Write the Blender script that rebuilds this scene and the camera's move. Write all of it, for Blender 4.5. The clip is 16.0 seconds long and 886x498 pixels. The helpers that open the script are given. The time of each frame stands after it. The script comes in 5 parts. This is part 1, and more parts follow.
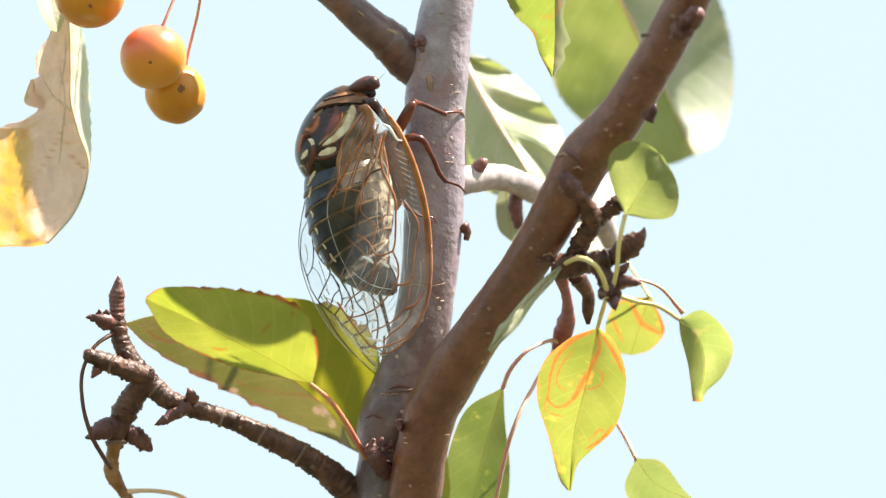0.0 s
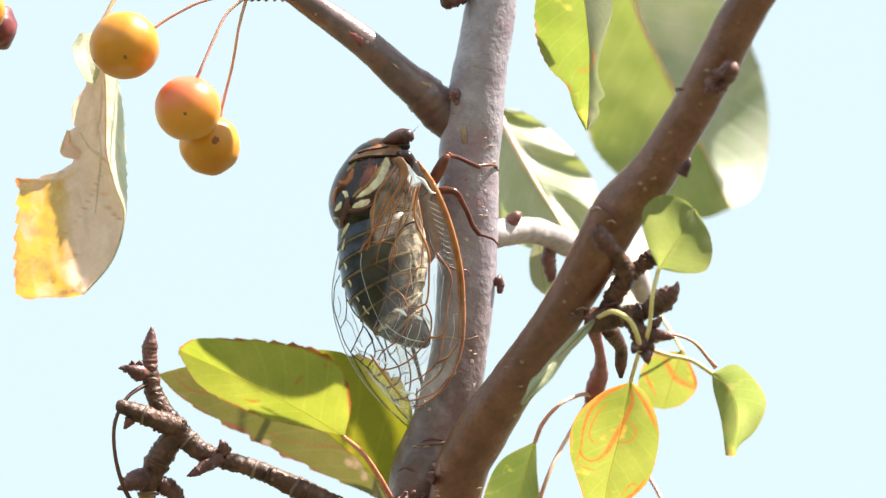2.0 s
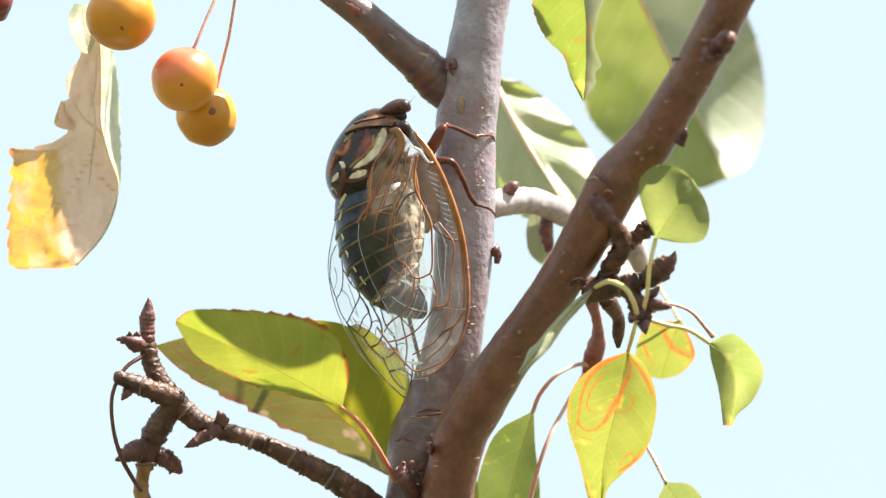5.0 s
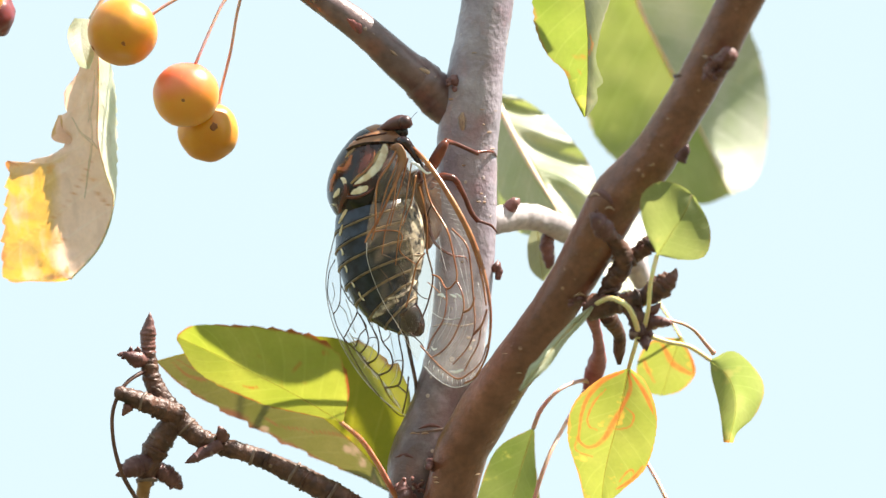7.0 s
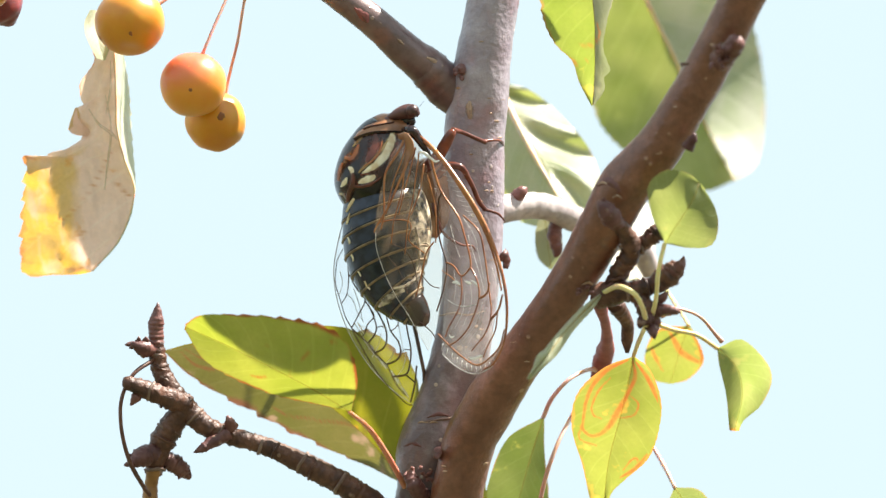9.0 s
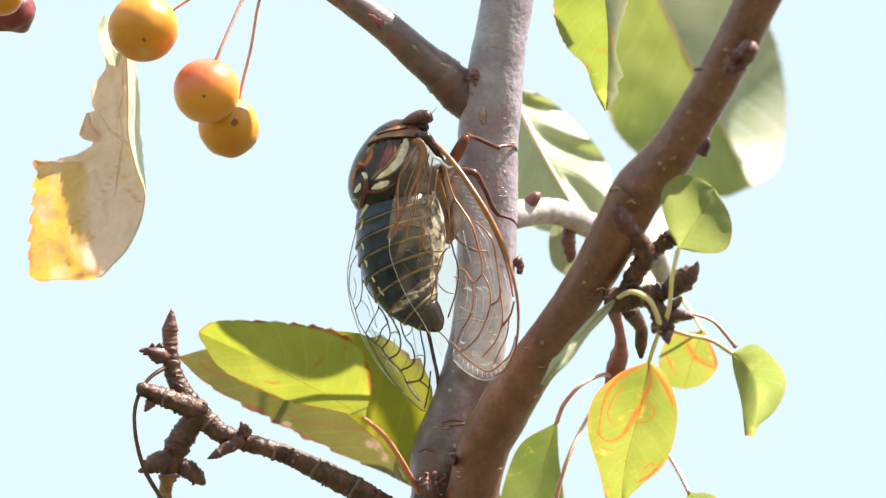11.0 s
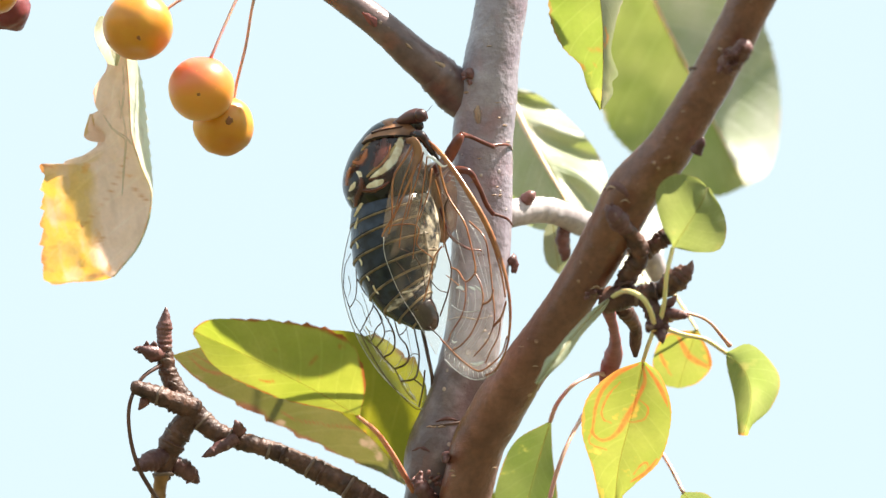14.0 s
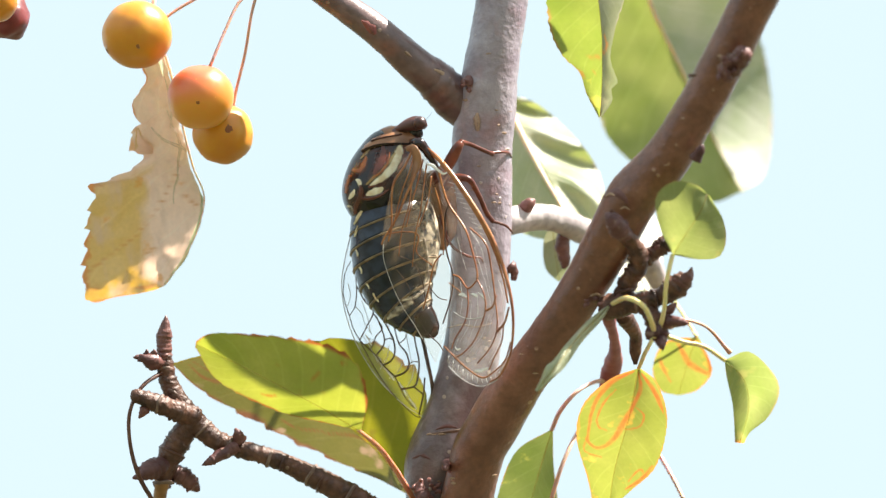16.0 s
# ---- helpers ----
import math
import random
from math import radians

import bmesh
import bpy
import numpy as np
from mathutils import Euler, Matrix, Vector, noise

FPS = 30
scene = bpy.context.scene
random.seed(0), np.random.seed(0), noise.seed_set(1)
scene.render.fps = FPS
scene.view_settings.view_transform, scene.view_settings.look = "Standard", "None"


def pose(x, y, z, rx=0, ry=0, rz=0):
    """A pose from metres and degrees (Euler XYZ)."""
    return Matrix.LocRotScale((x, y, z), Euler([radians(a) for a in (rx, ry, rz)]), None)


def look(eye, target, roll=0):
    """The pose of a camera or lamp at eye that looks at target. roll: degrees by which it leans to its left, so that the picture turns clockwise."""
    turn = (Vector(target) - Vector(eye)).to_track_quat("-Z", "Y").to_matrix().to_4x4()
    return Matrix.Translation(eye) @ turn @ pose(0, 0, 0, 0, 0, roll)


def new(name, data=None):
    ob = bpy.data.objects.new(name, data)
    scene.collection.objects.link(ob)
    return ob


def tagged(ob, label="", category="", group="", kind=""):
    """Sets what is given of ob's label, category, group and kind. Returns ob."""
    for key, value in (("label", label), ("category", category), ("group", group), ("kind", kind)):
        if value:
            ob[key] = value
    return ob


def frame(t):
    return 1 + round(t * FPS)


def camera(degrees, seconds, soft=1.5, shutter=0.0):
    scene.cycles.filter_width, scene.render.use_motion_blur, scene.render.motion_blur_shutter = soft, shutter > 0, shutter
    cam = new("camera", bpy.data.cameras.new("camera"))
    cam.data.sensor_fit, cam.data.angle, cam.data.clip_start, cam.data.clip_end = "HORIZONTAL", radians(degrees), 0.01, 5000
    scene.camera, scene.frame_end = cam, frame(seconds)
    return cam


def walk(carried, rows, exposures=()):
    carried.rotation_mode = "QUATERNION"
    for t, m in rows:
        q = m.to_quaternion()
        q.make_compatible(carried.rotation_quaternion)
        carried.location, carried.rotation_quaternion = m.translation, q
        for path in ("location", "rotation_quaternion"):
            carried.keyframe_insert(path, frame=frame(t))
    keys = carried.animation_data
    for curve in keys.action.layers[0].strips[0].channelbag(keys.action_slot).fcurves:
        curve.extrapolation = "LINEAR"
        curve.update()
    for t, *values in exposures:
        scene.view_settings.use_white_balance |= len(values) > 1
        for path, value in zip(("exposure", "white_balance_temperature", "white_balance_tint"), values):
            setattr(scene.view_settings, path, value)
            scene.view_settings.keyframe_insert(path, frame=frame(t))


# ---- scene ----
from mathutils.bvhtree import BVHTree

# the plan: u to the right and v down, in tenths of a millimetre on the sheet through the main stem,
# seen along bearings from the tripod; d in millimetres beyond the sheet
EYE, TILT, REACH = Vector((0, 0, 1.55)), 22.0, 0.897
PLAN = Matrix.Translation(EYE) @ pose(0, 0, 0, TILT) @ Matrix.Translation((0, REACH, 0))

cam = camera(10.0, 16.0, soft=1.35)
cam.data.dof.use_dof = True
cam.data.dof.focus_distance = 0.885
cam.data.dof.aperture_fstop = 16
# seconds, tilt, lean and turn of the hand-held camera, which stays on its spot
PATH = [
    (0, 111.554, 0.422, -0.216),
    (0.5, 111.672, 0.523, -0.140),
    (1, 111.948, 0.258, 0.155),
    (1.5, 111.873, -0.147, -0.093),
    (2, 112.153, -0.023, 0.012),
    (2.5, 112.273, -0.223, 0.313),
    (3, 112.181, -0.211, 0.079),
    (3.5, 111.751, -0.063, 0.230),
    (4, 111.645, -0.130, 0.046),
    (4.2, 111.674, 0.150, 0.040),
    (6.3, 112.009, -0.040, 0.086),
    (6.5, 112.031, -0.116, 0.095),
    (7, 112.000, 0.000, -0.000),
    (7.5, 111.810, 0.302, 0.131),
    (8, 111.733, 0.342, 0.203),
    (8.5, 111.706, 0.171, 0.106),
    (9, 111.875, 0.127, 0.145),
    (9.5, 111.977, -0.029, 0.261),
    (9.7, 111.939, 0.118, 0.302),
    (11.8, 111.940, 0.186, 0.316),
    (12, 111.979, 0.211, 0.210),
    (12.5, 112.290, 0.322, 0.336),
    (13, 112.102, -0.111, 0.513),
    (13.5, 112.297, -0.080, 0.289),
    (14, 111.925, 0.103, 0.235),
    (14.5, 112.056, -0.014, 0.390),
    (15, 111.892, -0.083, 0.197),
    (15.5, 111.973, 0.153, 0.140),
    (16, 112.011, 0.241, 0.287),
]

walk(cam, [(t, pose(*EYE, a, b, c)) for t, a, b, c in PATH])

# ---- sky and sun ----
SUN_UP, SUN_TURN = 56.0, 102.0  # height, and turn from straight ahead towards the right
world = bpy.data.worlds.new("sky")
scene.world = world
world.use_nodes = True
wn = world.node_tree
sky = wn.nodes.new("ShaderNodeTexSky")
sky.sky_type, sky.sun_disc = "NISHITA", False
sky.sun_elevation, sky.sun_rotation = radians(SUN_UP), radians(SUN_TURN)
sky.air_density, sky.dust_density = 1.0, 3.0
haze = wn.nodes.new("ShaderNodeMix")
haze.data_type = "RGBA"
haze.inputs[0].default_value = 0.88
haze.inputs[7].default_value = (3.68, 4.47, 4.68, 1)
wn.links.new(sky.outputs[0], haze.inputs[6])
wn.links.new(haze.outputs[2], wn.nodes["Background"].inputs[0])
wn.nodes["Background"].inputs[1].default_value = 0.0735
sun = new("sun", bpy.data.lights.new("sun", "SUN"))
sun.data.energy, sun.data.angle, sun.data.color = 5.0, radians(0.5), (1.0, 0.94, 0.84)
a, b = radians(SUN_UP), radians(SUN_TURN)
sun.matrix_world = look((math.sin(b) * math.cos(a) * 9, math.cos(b) * math.cos(a) * 9, math.sin(a) * 9 + 1.9), (0, 0, 1.9))
scene.view_settings.exposure = 1.645


# ---- materials ----
class Mat:
    """A node material with short ways to add noise, colour steps and bump."""

    def __init__(self, name):
        self.m = bpy.data.materials.new(name)
        self.m.use_nodes = True
        self.t = self.m.node_tree
        self.p = self.t.nodes["Principled BSDF"]
        self.out = self.t.nodes["Material Output"]
        self.co = self.t.nodes.new("ShaderNodeTexCoord").outputs["Object"]

    def node(self, kind, **values):
        n = self.t.nodes.new(kind)
        for k, v in values.items():
            n.inputs[k].default_value = v
        return n

    def link(self, a, b):
        self.t.links.new(a, b)
        return b.node

    def noise(self, scale, detail=4.0, stretch=None):
        n = self.node("ShaderNodeTexNoise", Scale=scale, Detail=detail)
        src = self.co
        if stretch:
            mp = self.node("ShaderNodeMapping", Scale=stretch)
            self.link(self.co, mp.inputs[0])
            src = mp.outputs[0]
        self.link(src, n.inputs["Vector"])
        return n.outputs["Fac"]

    def spots(self, scale, size):
        n = self.node("ShaderNodeTexVoronoi", Scale=scale)
        self.link(self.co, n.inputs["Vector"])
        return self.ramp(n.outputs["Distance"], (size * 0.7, 1.0), (size, 0.0))

    def ramp(self, fac, *stops):
        r = self.t.nodes.new("ShaderNodeValToRGB")
        el = r.color_ramp.elements
        while len(el) < len(stops):
            el.new(0.5)
        for e, (pos, c) in zip(el, stops):
            e.position = pos
            e.color = (c, c, c, 1) if isinstance(c, float) else (*c, 1)
        self.link(fac, r.inputs[0])
        return r.outputs[0]

    def mix(self, fac, a, b):
        n = self.t.nodes.new("ShaderNodeMix")
        n.data_type = "RGBA"
        for src, i in ((fac, 0), (a, 6), (b, 7)):
            if isinstance(src, (int, float)):
                n.inputs[i].default_value = src
            elif isinstance(src, tuple):
                n.inputs[i].default_value = (*src, 1)
            else:
                self.link(src, n.inputs[i])
        return n.outputs[2]

    def math(self, op, a, b=0.0, c=0.0):
        n = self.t.nodes.new("ShaderNodeMath")
        n.operation = op
        for i, src in enumerate((a, b, c)):
            if isinstance(src, (int, float)):
                n.inputs[i].default_value = src
            else:
                self.link(src, n.inputs[i])
        return n.outputs[0]

    def uv(self):
        n = self.t.nodes.new("ShaderNodeUVMap")
        n.uv_map = "leaf"
        s = self.t.nodes.new("ShaderNodeSeparateXYZ")
        self.link(n.outputs[0], s.inputs[0])
        return s.outputs[0], s.outputs[1]

    def bump(self, height, strength, distance, shader=None):
        b = self.node("ShaderNodeBump", Strength=strength, Distance=distance)
        self.link(height, b.inputs["Height"])
        self.link(b.outputs[0], (shader or self.p).inputs["Normal"])

    def feather(self, soft, full=1.0):
        """Lets a marking fade out towards its two edges."""
        w = self.math("ADD", self.math("ABSOLUTE", self.uv()[1]), self.math("MULTIPLY", self.math("SUBTRACT", self.noise(1300.0, 4.0), 0.5), 0.8 * soft))
        mx, clear = self.t.nodes.new("ShaderNodeMixShader"), self.t.nodes.new("ShaderNodeBsdfTransparent")
        self.link(self.ramp(w, (1.0 - soft, full), (1.0, 0.0)), mx.inputs[0])
        self.link(clear.outputs[0], mx.inputs[1])
        self.link(self.out.inputs[0].links[0].from_socket, mx.inputs[2])
        self.link(mx.outputs[0], self.out.inputs[0])

    def base(self, colour, rough=0.6, **more):
        if isinstance(colour, tuple):
            self.p.inputs["Base Color"].default_value = (*colour, 1)
        else:
            self.link(colour, self.p.inputs["Base Color"])
        self.p.inputs["Roughness"].default_value = rough
        for k, v in more.items():
            self.p.inputs[k.replace("_", " ")].default_value = v


def bark(name, dark, light, spot, grain=900.0, rough=0.6, depth=0.0003, relief=0.35, spec=0.6, speck=0.45, blush=None, low_tone=None, soft=0.0, coat=0.0, broad=140.0):
    """Bark: dark and light tissue, dots, fine specks; blush: sparse reddish patches; a further dark and light, with
    lower and upper bound, for low down.
    """
    m = Mat(name)
    big, fine = m.noise(broad, 4.0), m.noise(grain, 6.0)
    tone = m.ramp(big, (0.3, 0.0), (0.7, 1.0))
    col = m.mix(tone, dark, light)
    if blush:
        col = m.mix(m.ramp(m.noise(150.0, 5.0), (0.53, 0.0), (0.68, 0.5)), col, blush)
    if low_tone:
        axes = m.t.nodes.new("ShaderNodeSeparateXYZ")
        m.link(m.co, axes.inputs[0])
        rise = m.math("DIVIDE", m.math("SUBTRACT", axes.outputs[2], low_tone[2]), low_tone[3] - low_tone[2])
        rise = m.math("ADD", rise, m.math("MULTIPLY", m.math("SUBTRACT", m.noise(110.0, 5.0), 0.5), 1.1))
        col = m.mix(m.ramp(rise, (0.0, 1.0), (1.0, 0.0)), col, m.mix(tone, low_tone[0], low_tone[1]))
    col = m.mix(m.ramp(fine, (0.42, 0.0), (0.75, speck)), col, tuple(c * 0.45 for c in dark))
    patch = m.ramp(m.noise(260.0, 6.0), (0.5, 0.0), (0.72, 0.3))
    col = m.mix(patch, col, tuple(min(1.0, c * 1.35 + 0.03) for c in light))
    dots = m.math("MULTIPLY", m.math("MAXIMUM", m.spots(400.0, 0.17), m.spots(230.0, 0.13)), m.ramp(m.noise(170.0), (0.50, 0.0), (0.56, 0.5)))
    col = m.mix(dots, col, spot)
    m.base(col, rough)
    m.p.inputs["Specular IOR Level"].default_value = spec
    m.p.inputs["Coat Weight"].default_value, m.p.inputs["Coat Roughness"].default_value = coat, 0.28
    m.bump(m.math("ADD", m.math("ADD", fine, patch), m.math("MULTIPLY", dots, 1.5)), relief, depth)
    if soft:
        m.feather(soft, 0.9)
    return m.m


STEM = bark("stem_bark", (0.245, 0.19, 0.22), (0.385, 0.335, 0.375), (0.66, 0.52, 0.38), rough=0.36, speck=0.3, depth=0.0005, relief=0.5, coat=0.15, blush=(0.36, 0.16, 0.17), low_tone=((0.075, 0.050, 0.054), (0.19, 0.125, 0.125), 0.032, 0.057))
FRONT = bark("branch_bark", (0.125, 0.040, 0.020), (0.215, 0.083, 0.046), (0.50, 0.32, 0.19), rough=0.36, speck=0.45, spec=0.7, coat=0.15, broad=210.0, relief=0.5, depth=0.0004, blush=(0.24, 0.085, 0.035))
SIDE = bark("side_branch_bark", (0.10, 0.053, 0.050), (0.20, 0.12, 0.112), (0.45, 0.30, 0.22), rough=0.36, blush=(0.25, 0.09, 0.06), spec=0.7, coat=0.15)
# a lighter copy of the stem's bark, with sunlight put into the colour
SUNLIT_BARK = bark("sunlit_grey_bark", (0.28, 0.225, 0.225), (0.50, 0.44, 0.43), (0.5, 0.4, 0.3), rough=0.45)
TWIG = bark("twig_bark", (0.026, 0.011, 0.009), (0.17, 0.076, 0.048), (0.40, 0.27, 0.20), grain=1100.0, spec=0.38, rough=0.46, depth=0.0006, relief=0.65, coat=0.05, broad=380.0)
BUD = bark("bud_scales", (0.065, 0.024, 0.026), (0.21, 0.092, 0.078), (0.36, 0.24, 0.18), grain=1600.0, depth=0.0004, rough=0.42, spec=0.4)
LENTICEL = bark("tan_lenticel", (0.36, 0.22, 0.14), (0.52, 0.36, 0.25), (0.60, 0.42, 0.28), grain=1800.0, soft=0.7)
RING = bark("tan_ring_scar", (0.11, 0.065, 0.05), (0.25, 0.165, 0.125), (0.4, 0.3, 0.2), grain=1500.0, rough=0.6)
TAWNY = bark("tawny_spur_bark", (0.22, 0.10, 0.03), (0.42, 0.21, 0.06), (0.5, 0.3, 0.15), rough=0.45)
SPURRED = bark("red_spur_bark", (0.18, 0.036, 0.038), (0.30, 0.085, 0.072), (0.4, 0.2, 0.15))


def stalk_mat(name, a, b):
    m = Mat(name)
    m.base(m.mix(m.ramp(m.noise(180.0), (0.35, 0.0), (0.65, 1.0)), a, b), 0.45)
    m.p.inputs["Subsurface Weight"].default_value = 0.7
    m.p.inputs["Subsurface Radius"].default_value = (0.002, 0.0014, 0.0007)
    return m.m


def rib_mat(name, colour, tint):
    """The thin juicy midrib, through which the lit tissue shows."""
    m = Mat(name)
    m.base(m.mix(m.ramp(m.noise(300.0), (0.35, 0.0), (0.65, 1.0)), colour, tuple(c * 0.75 for c in colour)), 0.4)
    clear, mx = m.node("ShaderNodeBsdfTransparent", Color=(*tint, 1)), m.node("ShaderNodeMixShader", Fac=0.15)
    m.link(clear.outputs[0], mx.inputs[1])
    m.link(m.p.outputs[0], mx.inputs[2])
    m.link(mx.outputs[0], m.out.inputs[0])
    return m.m


RIB = rib_mat("juicy_midrib", (0.72, 0.45, 0.20), (1.0, 0.97, 0.86))
PINK = stalk_mat("pink_stalk", (0.70, 0.36, 0.33), (0.62, 0.40, 0.29))
GREEN_STALK = stalk_mat("green_stalk", (0.78, 0.70, 0.32), (0.76, 0.58, 0.28))
BLEMISH = stalk_mat("brown_blemish", (0.34, 0.13, 0.03), (0.22, 0.075, 0.02))
DRY_STALK = stalk_mat("dry_stalk", (0.10, 0.042, 0.03), (0.16, 0.07, 0.045))
TAN_STALK = stalk_mat("tan_stalk", (0.86, 0.62, 0.46), (0.80, 0.60, 0.36))
FLUSHED = stalk_mat("flushed_stalk", (0.70, 0.22, 0.17), (0.72, 0.34, 0.17))


def leaf_mat(name, face, thru, edge, blotch, blotched=0.25, share=0.66, veins=9.0, rim=0.9, gloss=0.42, shade_core=None, mottle=(0.72, 0.82, 0.6), soft=0.0, stain=((0.78, 0.36, 0.16), (0.80, 0.24, 0.045)), streak=None):
    """Leaf tissue: what it reflects (face), what shines through it (thru), its scorched rim and blotches; optional
    face, thru, share for shade painted along the fold.
    """
    m = Mat(name)
    s, w = m.uv()
    aw = m.math("ABSOLUTE", w)
    lane = m.math("SINE", m.math("MULTIPLY", m.math("SUBTRACT", s, m.math("MULTIPLY", aw, 0.22)), veins * 6.2832))
    vein = m.ramp(lane, (0.9, 0.0), (1.0, 1.0))
    vein = m.math("MAXIMUM", vein, m.ramp(aw, (0.0, 1.0), (0.045, 0.0)))
    mott = m.ramp(m.noise(120.0, 5.0), (0.35, 0.0), (0.68, 1.0))
    net = m.noise(1400.0, 3.0)
    spot = m.ramp(m.noise(210.0, 6.0), (0.66 - 0.12 * blotched, 0.0), (0.74 - 0.12 * blotched, min(1.0, blotched * 2.2)))
    scorch = m.math("MULTIPLY", m.ramp(m.math("ADD", aw, m.math("MULTIPLY", m.math("SUBTRACT", m.noise(160.0), 0.5), 0.35)), (rim, 0.0), (rim + 0.07, 1.0)), 0.85)

    # mask of the shade painted along the fold and the base half
    shade_mask = m.ramp(m.math("ADD", aw, m.math("MULTIPLY", m.math("SUBTRACT", m.noise(90.0), 0.5), 0.3)), (0.44, 1.0), (0.56, 0.0))
    shade_mask = m.math("MAXIMUM", shade_mask, m.ramp(s, (0.46, 1.0), (0.52, 0.0)))

    rust = m.t.nodes.new("ShaderNodeAttribute")
    rust.attribute_name = "discoloured"
    rust = m.math("MULTIPLY", rust.outputs["Fac"], m.ramp(m.noise(900.0, 4.0), (0.3, 0.55), (0.6, 0.95)))

    if streak:
        lines = m.ramp(m.noise(330.0, 6.0, (1.0, 1.0, 0.22)), (0.48, 0.0), (0.66, 0.6))

    def tissue(c, worn):
        col = m.mix(mott, c, tuple(x * y for x, y in zip(c, mottle)))
        col = m.mix(m.math("MULTIPLY", net, 0.5), col, tuple(x * 0.6 for x in c))
        col = m.mix(m.math("MULTIPLY", vein, 0.13), col, tuple(min(1.0, x * 1.25 + 0.03) for x in c))
        if streak:
            col = m.mix(lines, col, streak)
        col = m.mix(spot, col, blotch)
        return m.mix(scorch, m.mix(rust, col, worn), edge)

    front, back = tissue(face, stain[0]), tissue(thru, stain[1])
    if shade_core:
        front, back = m.mix(shade_mask, front, tissue(shade_core[0], stain[0])), m.mix(shade_mask, back, tissue(shade_core[1], stain[1]))
    m.base(front, gloss)
    m.p.inputs["Specular IOR Level"].default_value = 0.45
    tr = m.node("ShaderNodeBsdfTranslucent")
    m.link(back, tr.inputs[0])
    mx = m.node("ShaderNodeMixShader", Fac=share)
    if shade_core:
        m.link(m.math("ADD", m.math("MULTIPLY", shade_mask, shade_core[2] - share), share), mx.inputs[0])
    m.link(m.p.outputs[0], mx.inputs[1])
    m.link(tr.outputs[0], mx.inputs[2])
    m.link(mx.outputs[0], m.out.inputs[0])
    h = m.math("ADD", m.math("MULTIPLY", vein, 0.5), net)
    m.bump(h, 0.5, 0.0003)
    if soft:
        m.feather(soft, 0.85)
    return m.m


LEAF_BRIGHT = leaf_mat("yellow_green_leaf", (0.42, 0.42, 0.13), (0.43, 0.43, 0.05), (0.30, 0.05, 0.02), (0.50, 0.20, 0.04), 0.15, share=0.56, rim=0.93, stain=((0.42, 0.17, 0.05), (0.42, 0.13, 0.02)))
LEAF_OLIVE = leaf_mat("olive_leaf", (0.21, 0.19, 0.055), (0.34, 0.305, 0.014), (0.16, 0.06, 0.03), (0.20, 0.14, 0.03), 0.3, share=0.5, rim=0.95)
# shade on the back leaf's lower half, put into a duller copy
LEAF_SHADE_HALF = leaf_mat("shaded_grey_leaf_half", (0.33, 0.305, 0.19), (0.17, 0.145, 0.03), (0.22, 0.08, 0.05), (0.36, 0.24, 0.15), 0.5, share=0.36, rim=0.93, stain=((0.34, 0.15, 0.10), (0.20, 0.07, 0.03)))
LEAF_GREEN = leaf_mat("pale_green_leaf", (0.38, 0.41, 0.22), (0.33, 0.36, 0.10), (0.40, 0.32, 0.12), (0.52, 0.42, 0.14), 0.2, rim=0.96)
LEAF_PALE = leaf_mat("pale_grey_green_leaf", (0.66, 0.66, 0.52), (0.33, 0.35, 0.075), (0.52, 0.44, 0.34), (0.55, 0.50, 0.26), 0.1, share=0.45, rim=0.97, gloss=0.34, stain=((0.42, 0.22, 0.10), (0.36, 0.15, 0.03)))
LEAF_MINED = leaf_mat("mined_leaf", (0.40, 0.39, 0.16), (0.31, 0.315, 0.055), (0.55, 0.22, 0.05), (0.64, 0.36, 0.06), 0.45, rim=0.93, stain=((0.52, 0.21, 0.09), (0.46, 0.115, 0.025)))
# beige beside the yellow stands for the shade cast on this leaf
LEAF_DRY = leaf_mat("dry_yellow_leaf", (0.90, 0.72, 0.52), (0.76, 0.42, 0.035), (0.70, 0.26, 0.08), (0.75, 0.34, 0.08), 0.3, share=0.42, rim=0.97, shade_core=((1.0, 0.80, 0.70), (1.0, 0.68, 0.50), 0.45), mottle=(0.93, 0.87, 0.83), stain=((0.66, 0.38, 0.26), (0.66, 0.28, 0.06)), streak=(0.70, 0.49, 0.38))
# darker copy of the green leaf, the shade on it put into the colour
LEAF_TOP = leaf_mat("shaded_green_leaf", (0.38, 0.40, 0.17), (0.27, 0.31, 0.05), (0.34, 0.20, 0.06), (0.52, 0.46, 0.08), 0.35, rim=0.96, stain=((0.42, 0.22, 0.10), (0.36, 0.15, 0.03)))
LEAF_LOW = leaf_mat("dim_green_leaf", (0.28, 0.30, 0.13), (0.165, 0.195, 0.045), (0.34, 0.20, 0.06), (0.46, 0.40, 0.08), 0.35, rim=0.96)
LEAF_GREY = leaf_mat("withered_leaf_half", (0.80, 0.80, 0.66), (0.62, 0.66, 0.40), (0.60, 0.58, 0.36), (0.4, 0.36, 0.2), 0.2, share=0.4)
# the big leaf's half with sun shining through, put into the colour
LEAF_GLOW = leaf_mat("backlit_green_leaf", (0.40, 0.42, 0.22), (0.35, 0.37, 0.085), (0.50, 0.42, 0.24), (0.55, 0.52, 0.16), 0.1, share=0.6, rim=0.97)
# pale folded halves, and the big leaf's greyish shaded half as colour
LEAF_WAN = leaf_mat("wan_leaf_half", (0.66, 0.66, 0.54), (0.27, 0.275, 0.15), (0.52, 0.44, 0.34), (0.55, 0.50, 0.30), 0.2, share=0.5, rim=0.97)
